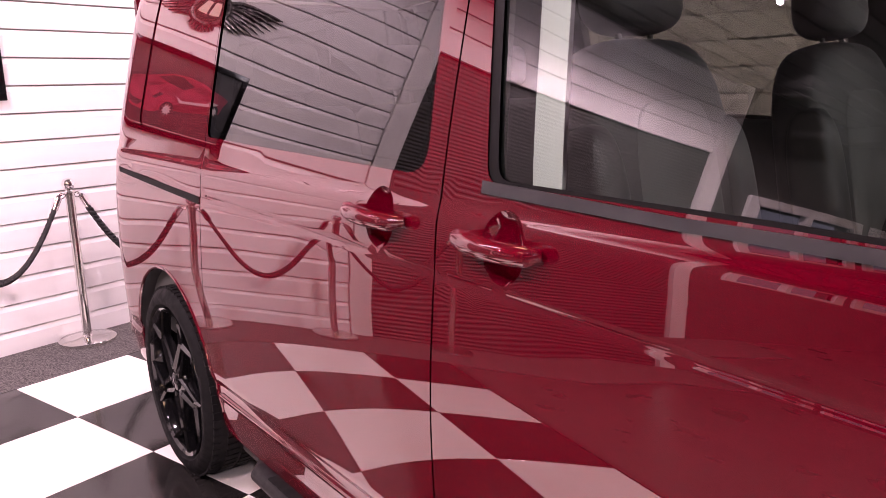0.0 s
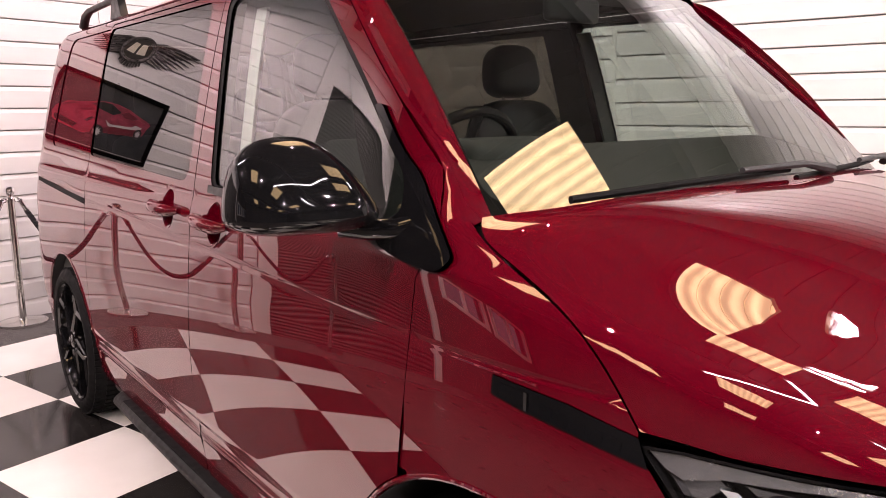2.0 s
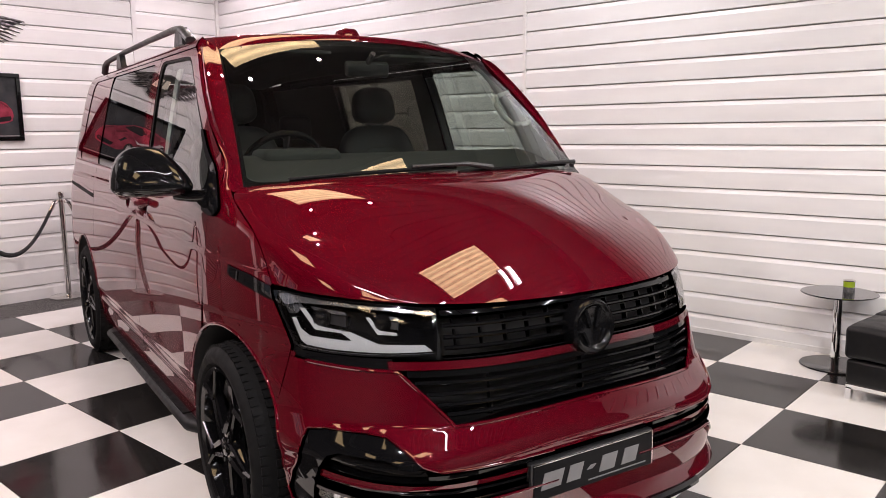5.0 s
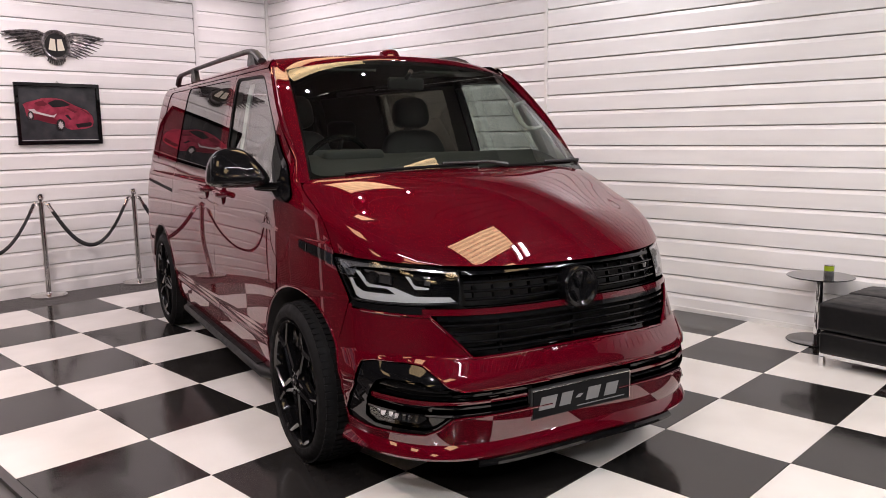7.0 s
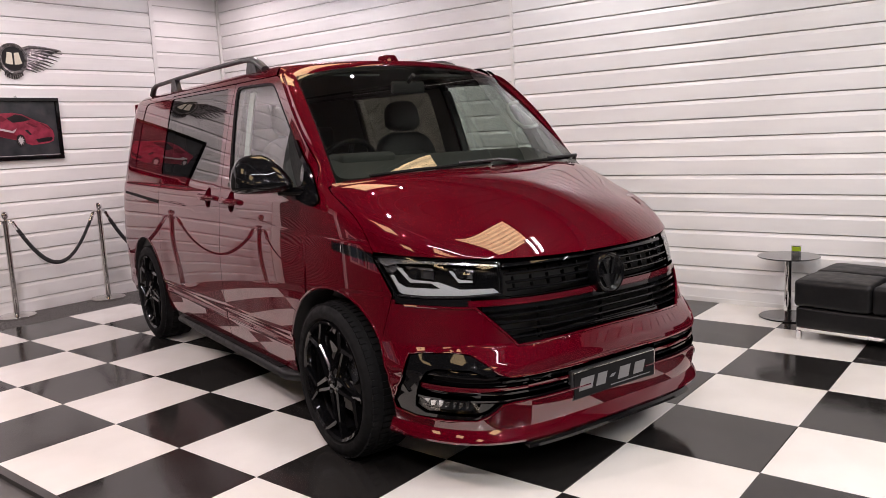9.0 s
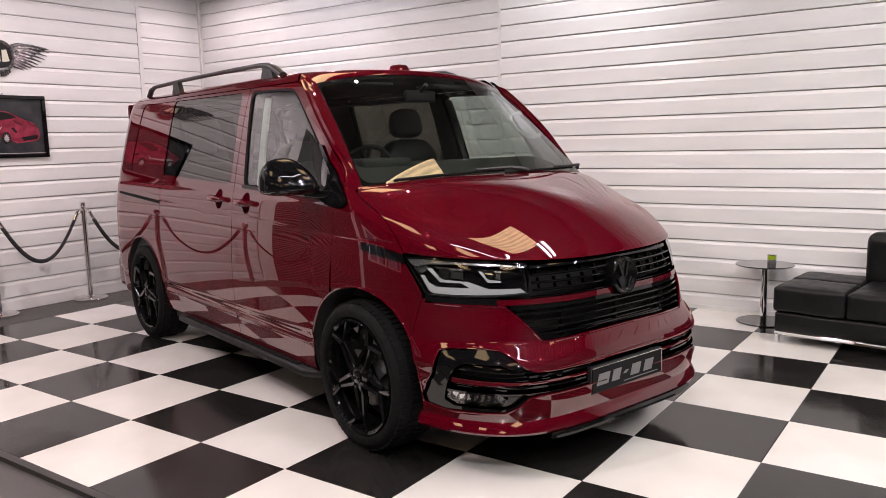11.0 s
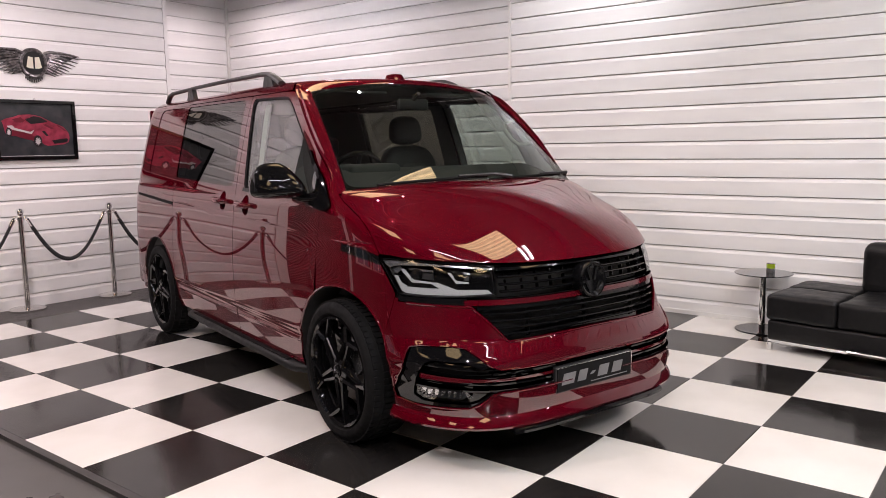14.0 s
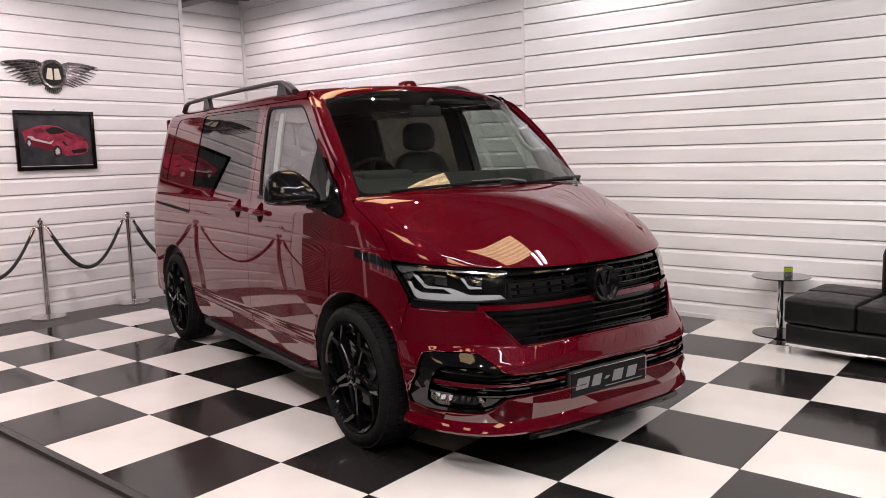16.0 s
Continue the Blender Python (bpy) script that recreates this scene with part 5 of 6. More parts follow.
# wheels
def wheel_at(x, s):
    m = pose(x, s * 0.937, 0.362) @ (pose(0, 0, 0, 90, 0, 0) if s < 0 else pose(0, 0, 0, -90, 0, 0))
    # local z points outwards
    R, rim = 0.362, 0.276
    barrel = [(rim - 0.022, -0.20), (rim - 0.030, -0.10), (rim - 0.026, -0.045), (rim - 0.012, -0.012), (rim + 0.004, -0.004), (rim + 0.007, -0.012), (rim + 0.002, -0.03), (rim - 0.004, -0.06), (rim - 0.004, -0.20), (rim - 0.022, -0.20)]
    wheel = part("wheel", lathe(barrel, 72), wheel_black, van, "gloss black alloy wheel with twisted split spokes", smooth=True)
    wheel.matrix_basis = m
    prof = [(rim + 0.002, -0.225), (rim + 0.03, -0.243), (R - 0.035, -0.246), (R - 0.012, -0.234), (R - 0.002, -0.205), (R, -0.12), (R - 0.002, -0.045), (R - 0.012, -0.016), (R - 0.032, -0.002), (rim + 0.045, 0.003), (rim + 0.02, -0.001), (rim + 0.012, -0.012), (rim + 0.004, -0.02)]
    part("tyre", lathe(prof, 96), rubber, wheel, "low-profile black tyre", smooth=True)
    bm = bmesh.new()
    for k in range(72):
        a = 2 * math.pi * k / 72
        mm = Matrix.Rotation(a, 4, "Z")
        for z0, z1, tw in ((-0.052, -0.018, 0.02), (-0.115, -0.066, -0.02), (-0.175, -0.128, 0.02), (-0.232, -0.188, -0.02)):
            lift = 0.0055 if abs((z0 + z1) / 2 + 0.12) < 0.08 else -0.002
            prism([(R - 0.02 + lift, -0.0115), (R + lift, -0.0115), (R + lift, 0.0115), (R - 0.02 + lift, 0.0115)], z0, z1, bm, mm @ Matrix.Rotation(tw, 4, "Z"))
    part("tread", bm, rubber, wheel)
    # spokes: two thin arms that meet and end in a forked foot at the rim
    for k in range(5):
        bm = bmesh.new()

        def arm(p, q, w0, w1, h0, h1, ridge):
            p, q = Vector(p), Vector(q)
            d = (q - p).normalized()
            n = Vector((-d.y, d.x))
            lo = -0.042
            base = [p - n * w0, q - n * w1, q + n * w1, p + n * w0]
            vb = [bm.verts.new((b.x, b.y, lo)) for b in base]
            vt = [bm.verts.new((b.x, b.y, h)) for b, h in zip(base, (h0, h1, h1, h0))]
            e0, e1 = bm.verts.new((p.x + n.x * w0 * ridge, p.y + n.y * w0 * ridge, h0 + 0.009)), bm.verts.new((q.x + n.x * w1 * ridge, q.y + n.y * w1 * ridge, h1 + 0.006))
            bm.faces.new((vt[0], vt[1], e1, e0))
            bm.faces.new((e0, e1, vt[2], vt[3]))
            for i, j in ((0, 1), (1, 2), (2, 3), (3, 0)):
                bm.faces.new((vb[i], vb[j], vt[j], vt[i]))
            bm.faces.new((vt[3], vt[0], e0))
            bm.faces.new((vt[1], vt[2], e1))
            bm.faces.new(vb[::-1])
        pol = lambda r, a: (r * math.cos(radians(a)), r * math.sin(radians(a)))
        arm(pol(0.050, 38), pol(0.200, 5), 0.011, 0.0075, -0.014, -0.018, 0.4)
        arm(pol(0.050, -30), pol(0.196, -3), 0.011, 0.0075, -0.014, -0.018, -0.4)
        arm(pol(0.190, 3), pol(0.268, 9), 0.013, 0.010, -0.017, -0.010, 0.5)
        arm(pol(0.192, -1), pol(0.270, -24), 0.011, 0.007, -0.017, -0.010, -0.5)
        arm(pol(0.105, 24), pol(0.192, 4), 0.006, 0.005, -0.030, -0.026, 0.0)
        sp = part("spoke", bm, wheel_black, wheel)
        sp.matrix_basis = Matrix.Rotation(2 * math.pi * k / 5 + radians(59), 4, "Z")
    part("hub", lathe([(0, -0.004), (0.028, -0.004), (0.033, -0.008), (0.034, -0.014), (0.07, -0.02), (0.074, -0.03), (0.074, -0.06), (0, -0.06)], 40), wheel_black, wheel, smooth=True)
    for k in range(5):
        a = 2 * math.pi * (k + 0.5) / 5
        part("wheel_bolt", lathe([(0, -0.008), (0.008, -0.008), (0.009, -0.02), (0.009, -0.03)], 10, m=Matrix.Translation((0.056 * math.cos(a), 0.056 * math.sin(a), 0))), satin_black, wheel)
    part("brake_disc", lathe([(0.06, -0.085), (0.155, -0.085), (0.157, -0.088), (0.157, -0.105), (0.06, -0.105)], 48), disc_metal, wheel, "worn steel brake disc", smooth=True)
    cal = part("brake_caliper", prism([(0.09, -0.07), (0.175, -0.06), (0.182, 0), (0.175, 0.06), (0.09, 0.07)], -0.12, -0.062), lamp_grey, wheel, "grey brake caliper")
    cal.matrix_basis = Matrix.Rotation(radians(35 if s < 0 else 145), 4, "Z")
    part("wheel_back", lathe([(0, -0.15), (0.225, -0.15), (0.225, -0.16), (0, -0.16)], 32), inner_black, wheel)


for x in (1.5, -1.5):
    for s in (-1, 1):
        wheel_at(x, s)

# ---- cabin ----
def cushion(x0, x1, y0, y1, z0, z1, r, m=None, bm=None):
    return box(bm or bmesh.new(), x0, x1, y0, y1, z0, z1, r, 4, m)


dash = bmesh.new()
prof = [(1.45, 1.20), (1.38, 1.245), (1.28, 1.290), (1.18, 1.325), (1.08, 1.350), (1.00, 1.360), (0.94, 1.345), (0.91, 1.29), (0.92, 1.15), (0.95, 0.95), (1.02, 0.70), (1.44, 0.70)]
prism(prof, -0.76, 0.76, dash, Matrix(((1, 0, 0, 0), (0, 0, -1, 0), (0, 1, 0, 0), (0, 0, 0, 1))))
part("dashboard", dash, dash_grey, van, "dark grey dashboard", smooth=True)
part("instrument_hood", boxed(0.94, 1.12, -0.60, -0.26, 1.30, 1.385, 0.03, 4), dash_grey, van, "dark instrument cowl", smooth=True)
c = Matrix.Translation((0.86, -0.43, 1.285)) @ Euler((0, radians(-62), 0)).to_matrix().to_4x4()
ring = [(c @ Vector((0.185 * math.cos(2 * math.pi * k / 40), 0.185 * math.sin(2 * math.pi * k / 40), 0))) for k in range(40)]
wheel_ob = part("steering_wheel", tube(ring, 0.015, 10, closed=True), gloss_black, van, "black steering wheel", smooth=True)
bm = bmesh.new()
bmesh.ops.create_uvsphere(bm, u_segments=20, v_segments=10, radius=0.07, matrix=c @ Matrix.Diagonal((1, 1, 0.35, 1)))
for a in (0, 180, 270):
    e = c @ Vector((0.18 * math.cos(radians(a + 90)), 0.18 * math.sin(radians(a + 90)), 0))
    tube([c @ Vector((0, 0, 0)), e], 0.014, 8, bm)
part("wheel_boss", bm, satin_black, wheel_ob, smooth=True)
part("steering_column", tube([c @ Vector((0, 0, 0)), (1.05, -0.43, 1.12)], 0.03, 10), satin_black, wheel_ob)
def stuffed(w, d, h, m, e=0.55, waist=0.0):
    """A rounded padded block of that width, depth and height round the origin, a little narrower towards its top."""
    bm = bmesh.new()
    bmesh.ops.create_uvsphere(bm, u_segments=32, v_segments=20, radius=1.0)
    pw = lambda k: math.copysign(abs(k) ** e, k)
    for v in bm.verts:
        x, y, z = (pw(k) for k in v.co)
        v.co = Vector((x * d / 2, y * w / 2 * (1 - waist * (z + 1) / 2), z * h / 2))
    bmesh.ops.transform(bm, matrix=m, verts=bm.verts)
    return bm


def lean(x, y, z, turn):
    return Matrix.Translation((x, y, z)) @ Euler((0, radians(turn), 0)).to_matrix().to_4x4()


for y in (-0.43, 0.37):
    seat = part("seat", cushion(0.28, 0.80, y - 0.25, y + 0.25, 0.70, 0.88, 0.06), trim_cloth, van, "dark leather front seat", smooth=True)
    back = part("seat_back", stuffed(0.52, 0.17, 0.70, lean(0.27, y, 1.14, -11), 0.5, 0.16), trim_cloth, seat, smooth=True)
    part("seat_insert", stuffed(0.27, 0.05, 0.52, lean(0.345, y, 1.11, -11), 0.4, 0.08), seat_grey, back, "grey cloth panel of the seat back", smooth=True)
    for d in (-0.205, 0.205):
        part("side_bolster", stuffed(0.10, 0.13, 0.50, lean(0.32, y + d, 1.08, -11), 0.6, 0.1), trim_cloth, back, smooth=True)
    part("head_rest", stuffed(0.265, 0.13, 0.20, lean(0.20, y, 1.595, -8), 0.62, 0.18), trim_cloth, seat, smooth=True)
    for d in (-0.05, 0.05):
        part("rest_post", tube([(0.225, y + d, 1.44), (0.205, y + d, 1.54)], 0.007, 8), satin_black, seat)
for y in (-0.5, 0.0, 0.5):
    seat = part("rear_seat", cushion(-1.15, -0.65, y - 0.24, y + 0.24, 0.6, 0.78, 0.06), trim_cloth, van, "dark leather rear seat", smooth=True)
    part("seat_back", cushion(-0.07, 0.07, y - 0.24, y + 0.24, 0.0, 0.62, 0.06, Matrix.Translation((-1.12, 0, 0.74)) @ Euler((0, radians(-12), 0)).to_matrix().to_4x4()), trim_cloth, seat, smooth=True)
    part("head_rest", cushion(-0.05, 0.05, y - 0.12, y + 0.12, 0.0, 0.17, 0.045, Matrix.Translation((-1.27, 0, 1.40))), trim_cloth, seat, smooth=True)
part("cabin_floor", boxed(-2.3, 1.4, -0.84, 0.84, 0.50, 0.56), dash_grey, van)
patch("roof_lining", [(-2.3, -0.95), (0.45, -0.95), (0.70, -0.6), (0.735, 0), (0.70, 0.6), (0.45, 0.95), (-2.3, 0.95)], roof_at, lining_grey, van, 0.1, depth=0.0, offset=-0.04, centre=(0, 0, 0))
part("rear_view_mirror", boxed(0.84, 0.87, -0.11, 0.11, 1.70, 1.77, 0.014, 3), satin_black, van, "black interior mirror", smooth=True)
part("mirror_stalk", tube([(0.86, 0, 1.76), (0.92, 0, 1.80)], 0.012, 8), satin_black, van)
part("grab_handle", tube([(0.955, 0.745, 1.640), (0.925, 0.690, 1.620), (0.940, 0.672, 1.580), (1.000, 0.672, 1.520), (1.065, 0.680, 1.482), (1.100, 0.715, 1.480), (1.110, 0.755, 1.490)], 0.013, 10), pillar_grey, van, "pale grab handle on the pillar", smooth=True)
for s in (-1, 1):
    part("sun_visor", boxed(0.62, 0.80, s * 0.36 - 0.21, s * 0.36 + 0.21, 1.80, 1.815, 0.006), lining_grey, van, "pale sun visor")

    def inner_pillar(a, b, s=s):
        """From the windscreen's edge in to the front edge of the side window."""
        g = screen(np.full_like(a, 0.955 * s), b) - np.stack([0.02 + 0 * a, 0 * a, 0.025 + 0 * a], -1)
        z = 1.225 + 0.545 * b
        x = 1.262 - 0.40 * np.clip(z - 1.225, 0, 0.1) / 0.1 * 0.12 - 1.085 * np.clip(z - 1.318, 0, 1)
        d = hull(x, z, s) - np.stack([0 * a, s * 0.040 + 0 * a, 0 * a], -1)
        return g + (d - g) * a[..., None] + np.stack([-0.012 * 4 * a * (1 - a), -s * 0.012 * 4 * a * (1 - a), 0 * a], -1)
    patch("pillar_trim", [(0.0, 0.0), (1.0, 0.0), (1.0, 1.0), (0.0, 1.0)], inner_pillar, pillar_grey if s > 0 else seal, van, 0.06, depth=0.0, centre=(1.6, 1.2 * s, 1.8), label="inner windscreen pillar trim")
    patch("door_ledge", [(0.32, 1.150), (1.20, 1.140), (1.20, 1.196), (0.32, 1.222)], sides(hull, s), dash_grey, van, 0.06, depth=0.03, offset=-0.034, label="grey ledge under the side window")

# ---- things in the room ----
def stanchion(x, y):
    post = tagged(new("rope_stanchion"), "polished steel rope post with a ball top and round foot", "rope post", "rope posts along the wall")
    part("foot", lathe([(0, 0.0), (0.155, 0.0), (0.160, 0.004), (0.160, 0.018), (0.155, 0.023), (0.10, 0.029), (0.035, 0.035), (0.028, 0.045), (0, 0.045)], 48), steel, post, smooth=True)
    part("pole", lathe([(0, 0.03), (0.025, 0.03), (0.025, 0.865), (0.030, 0.868), (0.030, 0.885), (0.022, 0.892), (0.016, 0.905), (0, 0.905)], 28), steel, post, smooth=True)
    bm = bmesh.new()
    bmesh.ops.create_uvsphere(bm, u_segments=24, v_segments=14, radius=0.036, matrix=Matrix.Translation((0, 0, 0.935)))
    part("ball", bm, chrome, post, smooth=True)
    for s in (-1, 1):
        ring = [(0.0, s * (0.045 + 0.018 * math.cos(a)), 0.872 + 0.014 * math.sin(a)) for a in [2 * math.pi * k / 14 for k in range(14)]]
        part("ring", tube(ring, 0.004, 8, closed=True), chrome, post)
    post.location = (x, y, -0.004)
    return post


POSTS = [-0.82, 0.06, 0.943, 1.815, 2.69]
POST_X = -2.85
first = stanchion(POST_X, POSTS[0])
for y in POSTS[1:]:
    copy_thing(first, pose(POST_X, y, -0.004))
for y0, y1 in zip(POSTS, POSTS[1:]):
    rope = tagged(new("barrier_rope"), "twisted black barrier rope hanging between two posts", "rope", "barrier ropes")
    rope.location = (POST_X, y0, 0)
    d, sag, n = y1 - y0 - 0.13, 0.42, 90
    line = [Vector((0, 0.065 + d * k / n, 0.86 - sag * (1 - (2 * k / n - 1) ** 2) * (1 - 0.12 * (2 * k / n - 1) ** 2))) for k in range(n + 1)]
    bm = bmesh.new()
    for ph in (0, 1, 2):
        strand = []
        for k, p in enumerate(line):
            a = 2 * math.pi * (k / 5.2 + ph / 3)
            strand.append(p + Vector((0.010 * math.cos(a), 0.004 * math.sin(a), 0.010 * math.sin(a))))
        tube(strand, 0.0118, 6, bm)
    part("cord", bm, rope_black, rope, smooth=True)
    for p, q in ((line[0], line[4]), (line[-1], line[-5])):
        part("end_cap", tube([p, q], 0.021, 12), chrome, rope, smooth=True)
    # hooks to the rings
    for p, s in ((line[0], -1), (line[-1], 1)):
        part("hook", tube([p, p + Vector((0, s * 0.012, 0.012)), p + Vector((0, s * 0.022, 0.012))], 0.005, 8), chrome, rope)

# framed picture of a red sports car
FX = LEFT + 0.006
frame_y, frame_z, fw, fh = 1.232, 1.692, 0.765, 0.570
picture = tagged(new("framed_picture"), "black-framed picture of a red sports car on dark grey", "picture")
picture.matrix_basis = pose(FX, frame_y, frame_z, 90, 0, 90)
bm = bmesh.new()
b = 0.034
for x0, x1, y0, y1 in ((-fw / 2, fw / 2, fh / 2 - b, fh / 2), (-fw / 2, fw / 2, -fh / 2, -fh / 2 + b), (-fw / 2, -fw / 2 + b, -fh / 2 + b, fh / 2 - b), (fw / 2 - b, fw / 2, -fh / 2 + b, fh / 2 - b)):
    box(bm, x0, x1, y0, y1, 0.0, 0.026, 0.004)
part("frame", bm, gloss_black, picture, "black wooden frame")
art_grey = vary(mat("art_dark_grey", (0.03, 0.032, 0.036), 0.25), (0.022, 0.024, 0.028), (0.05, 0.052, 0.056), 5, 4)
art_red = vary(mat("art_red", (0.26, 0.022, 0.045), 0.3), (0.17, 0.012, 0.030), (0.34, 0.04, 0.075), 14, 4)
art_deep = mat("art_deep_red", (0.13, 0.008, 0.02), 0.3)
art_black = mat("art_black", (0.008, 0.008, 0.009), 0.3)
art_pale = mat("art_pale", (0.5, 0.47, 0.47), 0.3)
part("print", boxed(-fw / 2 + b - 0.004, fw / 2 - b + 0.004, -fh / 2 + b - 0.004, fh / 2 - b + 0.004, 0.002, 0.006), art_grey, picture, "dark grey print")
part("mount_edge", boxed(-fw / 2 + b, fw / 2 - b, -fh / 2 + b + 0.006, -fh / 2 + b + 0.011, 0.0062, 0.008), art_pale, picture)


def art(name, pts, material, h):
    part(name, prism(pts, 0.0062, 0.0062 + h * 0.0006), material, picture)


body = [(-0.315, 0.085), (-0.30, 0.045), (-0.29, -0.02), (-0.265, -0.055), (-0.20, -0.055), (-0.10, -0.085), (-0.02, -0.10), (0.02, -0.105), (0.06, -0.135), (0.10, -0.15), (0.25, -0.135), (0.30, -0.115), (0.315, -0.07), (0.305, -0.02), (0.26, 0.035), (0.16, 0.075), (0.10, 0.105), (0.04, 0.135), (-0.05, 0.15), (-0.14, 0.145), (-0.22, 0.12), (-0.28, 0.105)]
art("car_body", body, art_red, 1)
art("car_side", [(-0.28, -0.03), (-0.20, 0.01), (-0.08, -0.03), (0.0, -0.07), (0.02, -0.10), (-0.10, -0.083), (-0.20, -0.053), (-0.26, -0.053)], art_deep, 2)
art("car_stripe", [(-0.27, 0.04), (-0.22, 0.045), (-0.20, 0.02), (-0.06, -0.015), (-0.02, 0.005), (-0.05, -0.035), (-0.20, 0.0), (-0.25, 0.015)], art_pale, 3)
art("car_glass", [(-0.10, 0.10), (-0.02, 0.135), (0.04, 0.125), (0.11, 0.085), (0.05, 0.07), (-0.05, 0.06)], art_black, 3)
art("car_side_glass", [(-0.22, 0.10), (-0.14, 0.125), (-0.10, 0.09), (-0.13, 0.07), (-0.19, 0.075)], art_deep, 3)
art("car_vent", [(0.06, 0.055), (0.09, 0.06), (0.17, 0.02), (0.14, 0.012)], art_deep, 3)
art("car_vent", [(0.19, 0.05), (0.21, 0.055), (0.285, 0.0), (0.27, -0.005)], art_deep, 3)
art("car_grille", [(0.14, -0.095), (0.29, -0.075), (0.295, -0.095), (0.28, -0.115), (0.16, -0.13)], art_black, 3)
art("car_lamp", [(0.05, -0.01), (0.075, -0.005), (0.11, -0.05), (0.09, -0.055)], art_black, 3)
for cx, cy, rx, ry in ((-0.255, -0.02, 0.027, 0.045), (0.005, -0.105, 0.040, 0.058)):
    art("car_tyre", [(cx + rx * math.cos(2 * math.pi * k / 24), cy + ry * math.sin(2 * math.pi * k / 24)) for k in range(24)], art_black, 4)
    art("car_rim", [(cx + 0.75 * rx * (1 if k % 2 else 0.55) * math.cos(2 * math.pi * k / 20), cy + 0.75 * ry * (1 if k % 2 else 0.55) * math.sin(2 * math.pi * k / 20)) for k in range(20)], art_pale, 5)
part("hanger", tube([(-0.012, fh / 2, 0.012), (0, fh / 2 + 0.016, 0.012), (0.012, fh / 2, 0.012)], 0.003, 6), satin_black, picture)

# winged wall emblem, plain shapes
pewter = relief(gloss_vary(vary(mat("pewter", (0.2, 0.19, 0.19), 0.35, 0.8), (0.06, 0.057, 0.057), (0.24, 0.225, 0.225), 35, 5), 0.25, 0.5, 30), 90, 0.3)
cream = mat("cream_enamel", (0.72, 0.68, 0.56), 0.4)
wings = tagged(new("wall_emblem"), "pewter winged emblem with a plain dark centre on the wall", "emblem")
wings.matrix_basis = pose(FX, 1.250, 2.325, 90, 0, 90)
part("centre", lathe([(0, 0.022), (0.088, 0.022), (0.092, 0.030), (0.104, 0.034), (0.112, 0.026), (0.114, 0.0), (0, 0.0)], 48, m=Matrix.Diagonal((1.15, 1.25, 1, 1))), pewter, wings, smooth=True)
part("field", lathe([(0, 0.026), (0.086, 0.026), (0.086, 0.018)], 40, m=Matrix.Diagonal((1.15, 1.25, 1, 1))), art_black, wings, "black enamel field")
for sg in (-1, 1):
    part("cream_block", prism([(sg * 0.008, -0.052), (sg * 0.010, 0.052), (sg * 0.050, 0.058), (sg * 0.072, -0.042), (sg * 0.040, -0.050)], 0.025, 0.031), cream, wings, "plain cream block")
    # feathers, in two rows
    for row, count in ((0, 9), (1, 7)):
        for k in range(count):
            t = k / (count - 1)
            length = (0.36 if row == 0 else 0.20) * (1 - 0.62 * t ** 1.2)
            x0, y0 = 0.085 + 0.012 * (1 - t), 0.088 - 0.135 * t - 0.012 * row
            a = radians(-4 - 26 * t)
            pts = []
            for j in range(11):
                s_ = j / 10
                half = 0.0165 * math.sin(math.pi * min(1, 0.15 + s_ * 0.85) ** 0.8) + 0.0015
                pts.append((x0 + length * s_ * math.cos(a), y0 + length * s_ * math.sin(a) + 0.018 * math.sin(math.pi * s_) * (1 - t), half))
            bm = bmesh.new()
            z0 = 0.006 + 0.004 * row
            ring = [[bm.verts.new((sg * x, y + h, 0.0)), bm.verts.new((sg * x, y + h * 0.5, z0 + 0.006)), bm.verts.new((sg * x, y - h * 0.3, z0 + 0.009)), bm.verts.new((sg * x, y - h, 0.0))] for x, y, h in pts]
            for p, q in zip(ring, ring[1:]):
                for i in range(3):
                    bm.faces.new((p[i], p[i + 1], q[i + 1], q[i]))
            part("feather", bm, pewter, wings, smooth=True)
    part("wing_plate", prism([(sg * x, y) for x, y in ((0.07, 0.085), (0.16, 0.110), (0.28, 0.110), (0.44, 0.090), (0.36, 0.055), (0.29, 0.010), (0.22, -0.040), (0.15, -0.080), (0.08, -0.085))], 0.0, 0.005), art_black, wings, "dark plate behind the feathers")
    bm = tube([(sg * 0.09, 0.085, 0.012), (sg * 0.16, 0.112, 0.014), (sg * 0.28, 0.112, 0.012), (sg * 0.40, 0.098, 0.010), (sg * 0.452, 0.092, 0.006)], [0.018, 0.016, 0.012, 0.009, 0.004], 10)
    part("wing_top", bm, pewter, wings, smooth=True)
for k in range(9):
    a = radians(-90 + (k - 4) * 9)
    part("tail_feather", tube([(0.112 * math.cos(a), 0.128 * math.sin(a), 0.012), (0.165 * math.cos(a) * 0.8, 0.182 * math.sin(a), 0.006)], [0.010, 0.007], 8), pewter, wings, smooth=True)

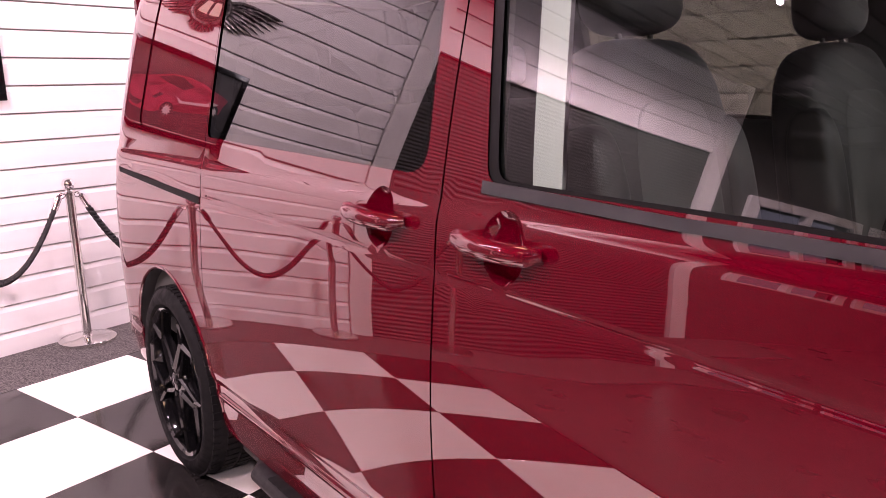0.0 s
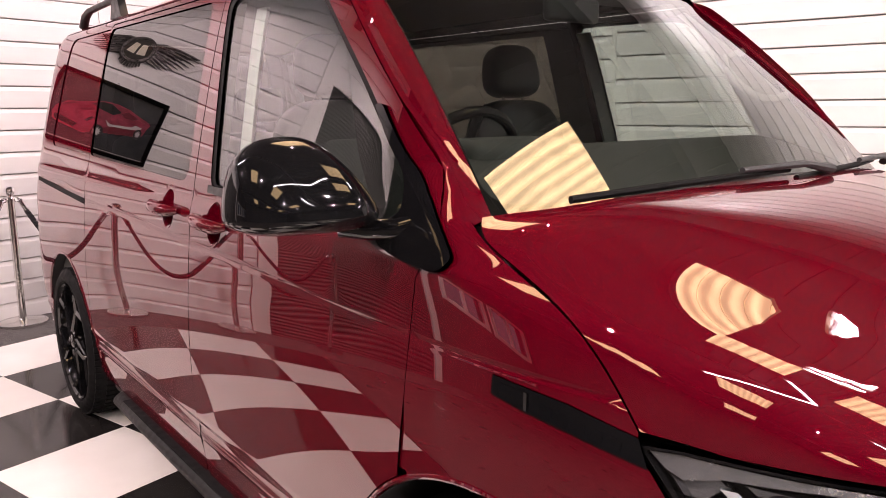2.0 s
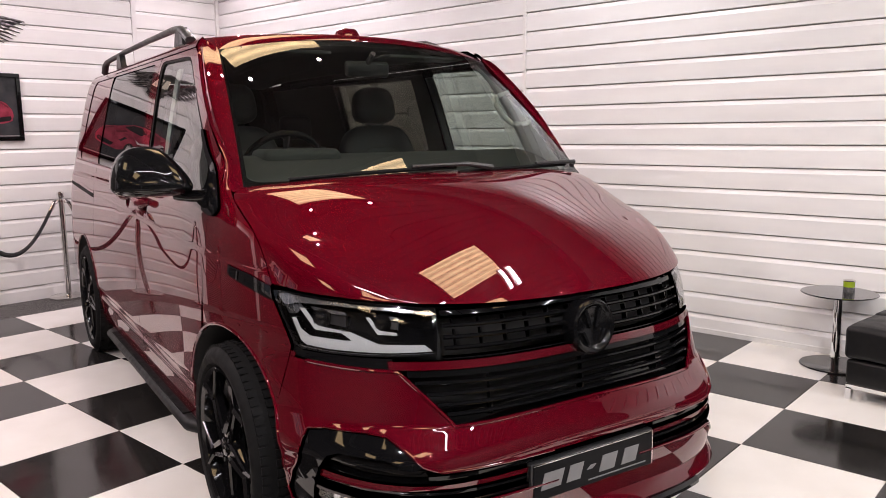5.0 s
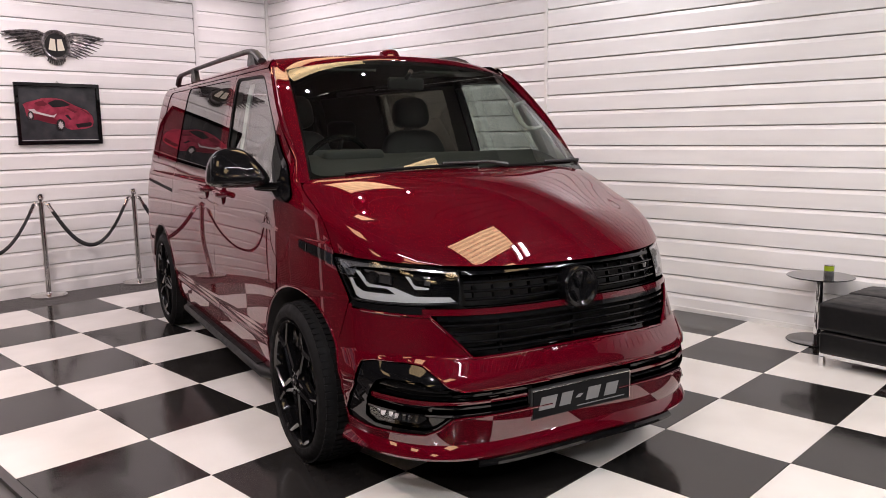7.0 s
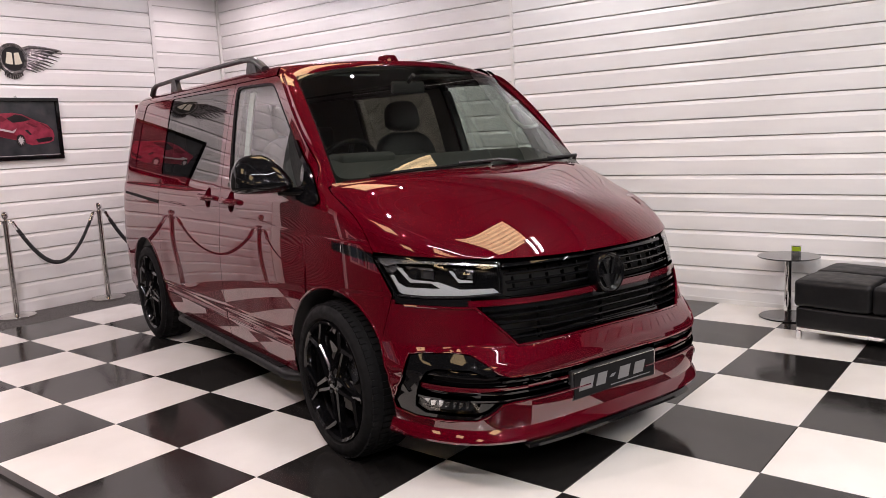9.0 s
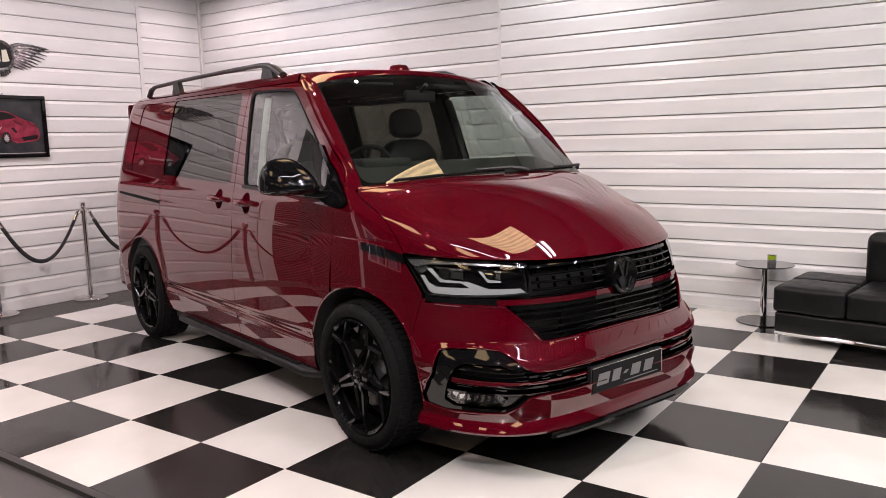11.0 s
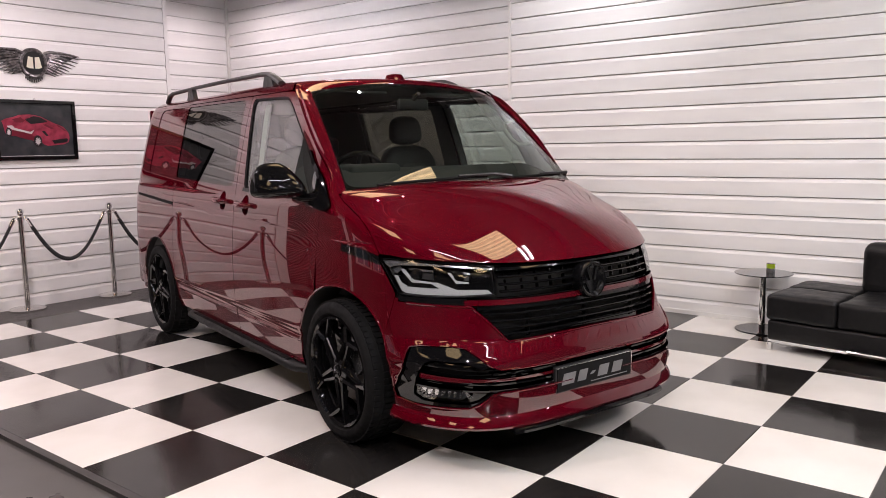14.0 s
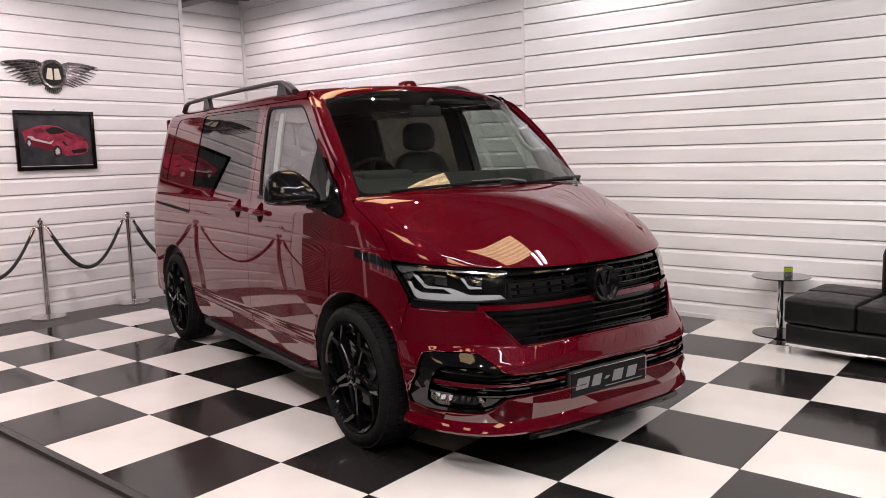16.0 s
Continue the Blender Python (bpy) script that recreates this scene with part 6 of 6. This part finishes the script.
# small round table
table = tagged(new("side_table"), "small round smoked-glass side table on a chrome post", "side table")
table.location = (2.985, 3.965, 0)
part("table_top", lathe([(0, 0.452), (0.212, 0.452), (0.216, 0.456), (0.212, 0.460), (0, 0.460)], 56), smoked, table, "smoked glass top", smooth=True)
part("pole", lathe([(0, 0.01), (0.026, 0.01), (0.026, 0.445), (0.05, 0.448), (0.05, 0.452), (0, 0.452)], 32), chrome, table, smooth=True)
part("collar", lathe([(0.026, 0.045), (0.029, 0.047), (0.029, 0.055), (0.026, 0.057)], 32), steel, table, smooth=True)
part("foot", lathe([(0, 0.0), (0.195, 0.0), (0.20, 0.004), (0.195, 0.009), (0, 0.010)], 56), smoked, table, "smoked glass foot", smooth=True)
cupob = tagged(new("candle_jar"), "small lime green and silver candle jar on the table", "candle")
cupob.location = (3.03, 3.99, 0.460)
part("jar", lathe([(0, 0.0), (0.031, 0.0), (0.033, 0.003), (0.033, 0.036), (0.031, 0.036), (0, 0.036)], 28), mat("silver_band", (0.45, 0.45, 0.45), 0.25, 0.8), cupob, smooth=True)
part("wax", lathe([(0, 0.036), (0.032, 0.036), (0.033, 0.070), (0, 0.070)], 28), mat("lime_glass", (0.30, 0.42, 0.02), 0.12, 0, 0.5, 0.5), cupob, "lime green glass", smooth=True)
part("lid", lathe([(0, 0.070), (0.034, 0.070), (0.0345, 0.073), (0.034, 0.076), (0, 0.076)], 28), steel, cupob, smooth=True)

# leather sofa with a backless end
sofa = tagged(new("sofa"), "low black leather sofa on a chrome frame, its end without backrest", "sofa")
sofa.matrix_basis = pose(3.19, 3.355, 0, 0, 0, -7)
L, D = 2.15, 0.74


def pad(x0, x1, y0, y1, z0, z1, r, puff=0.012, step=0.05):
    """A stuffed leather block with a slightly swollen, creased surface."""
    bm = bmesh.new()
    box(bm, x0, x1, y0, y1, z0, z1, r, 4)
    bmesh.ops.subdivide_edges(bm, edges=[e for e in bm.edges if e.calc_length() > step * 2], cuts=6, use_grid_fill=True)
    cx, cy, cz = (x0 + x1) / 2, (y0 + y1) / 2, (z0 + z1) / 2
    for v in bm.verts:
        k = (1 - ((v.co.x - cx) / (x1 - x0) * 2) ** 4) * (1 - ((v.co.y - cy) / (y1 - y0) * 2) ** 4)
        v.co.z += puff * max(k, 0) * (1 if v.co.z > cz else 0) + 0.006 * noise.noise(v.co * 7) + 0.003 * noise.noise(v.co * 19)
        v.co.y += 0.006 * noise.noise(v.co * 8 + Vector((3, 1, 5)))
    return bm


part("base", pad(0.0, L, 0.0, D, 0.085, 0.225, 0.02, 0.0), leather, sofa, smooth=True)
part("seat_cushion", pad(-0.012, 0.459, -0.012, D * 0.505, 0.228, 0.405, 0.028), leather, sofa, smooth=True)
part("seat_cushion", pad(-0.012, 0.459, D * 0.508, D, 0.228, 0.410, 0.026, 0.006), leather, sofa, smooth=True)
part("seat_cushion", pad(0.461, 1.25, -0.012, D - 0.12, 0.228, 0.405, 0.028), leather, sofa, smooth=True)
part("seat_cushion", pad(1.252, L, -0.012, D - 0.12, 0.228, 0.405, 0.028), leather, sofa, smooth=True)
part("back_cushion", pad(0.43, 1.25, D - 0.20, D - 0.01, 0.37, 0.745, 0.06, 0.01), leather, sofa, smooth=True)
part("back_cushion", pad(1.255, L, D - 0.20, D - 0.01, 0.37, 0.745, 0.06, 0.01), leather, sofa, smooth=True)
for y in (0.012, D - 0.03):
    part("frame_rail", boxed(0.0, L, y, y + 0.02, 0.062, 0.086, 0.003), chrome, sofa, "chrome rail")
for x in (0.004, L - 0.03):
    for y in (0.006, D - 0.036):
        part("leg", boxed(x, x + 0.03, y, y + 0.03, 0.0, 0.066, 0.003), chrome, sofa, "short chrome leg")

# ---- floor tiles and wall boards ----
def shared(name, verts, faces, material):
    me = bpy.data.meshes.new(name)
    me.from_pydata(verts, [], faces)
    me.materials.append(material)
    return me


def tile_mesh(material):
    g, c, d = S / 2 - 0.0012, 0.0015, 0.0015
    v = [(sx * g, sy * g, -0.004) for sx, sy in ((-1, -1), (1, -1), (1, 1), (-1, 1))] + [(sx * g, sy * g, -d) for sx, sy in ((-1, -1), (1, -1), (1, 1), (-1, 1))] + [(sx * (g - c), sy * (g - c), 0) for sx, sy in ((-1, -1), (1, -1), (1, 1), (-1, 1))]
    f = [(8, 9, 10, 11)]
    for k in range(4):
        f += [(k, (k + 1) % 4, 4 + (k + 1) % 4, 4 + k), (4 + k, 4 + (k + 1) % 4, 8 + (k + 1) % 4, 8 + k)]
    return shared("floor_tile", v, f, material)


tiles = [tile_mesh(tile_white), tile_mesh(tile_dark)]
for i in range(-4, 13):
    for j in range(-1, 7):
        ob = new("floor_tile", tiles[(i + j) % 2])
        ob.parent = floor
        ob.location = ((i + 0.5) * S, (j + 0.5) * S, 0)


def board_mesh(length, pitch):
    """A lapped board along x, its face towards -y: upright face, sloped top, dark groove above."""
    prof = [(0.02, 0.0), (-0.002, 0.0), (-0.0045, 0.003), (-0.0045, pitch - 0.036), (-0.003, pitch - 0.033), (0.0085, pitch - 0.0065), (0.02, pitch - 0.0065)]
    v, f = [], []
    for x in (0, length):
        v += [(x, y, z) for y, z in prof]
    n = len(prof)
    for k in range(n):
        f.append((k, (k + 1) % n, n + (k + 1) % n, n + k))
    f += [tuple(range(n)), tuple(range(2 * n - 1, n - 1, -1))]
    return shared("wall_board", v, f, white_board)


def boards(wall, x, y, turn, length, z0, z1, pitch):
    me = board_mesh(length, pitch)
    z = z0
    while z < z1:
        ob = new("wall_board", me)
        ob.parent = wall
        ob.matrix_basis = pose(x, y, z, 0, 0, turn)
        z += pitch


WEST_Z = -0.031
wall_north, wall_west, wall_recess = bpy.data.objects["wall_north"], bpy.data.objects["wall_west"], bpy.data.objects["wall_recess"]
boards(wall_north, RECESS, RIGHT, 0, 0.455 - RECESS, -0.021, CEILING, 0.1495)
boards(wall_north, 0.485, RIGHT, 0, EAST - 0.485, -0.008, CEILING, 0.1498)
boards(wall_west, LEFT, WEST_END, 90, RECESS_Y - 0.05 - WEST_END, WEST_Z, CEILING, 0.152)
boards(bpy.data.objects["wall_over_shutter"], LEFT, -2.75, 90, 2.75 + WEST_END - 0.16, WEST_Z + 18 * 0.152 + 0.03, CEILING, 0.152)
boards(wall_recess, RECESS, RECESS_Y - 0.3, 90, RIGHT - RECESS_Y + 0.3, 0.099 - 0.178, CEILING, 0.178)
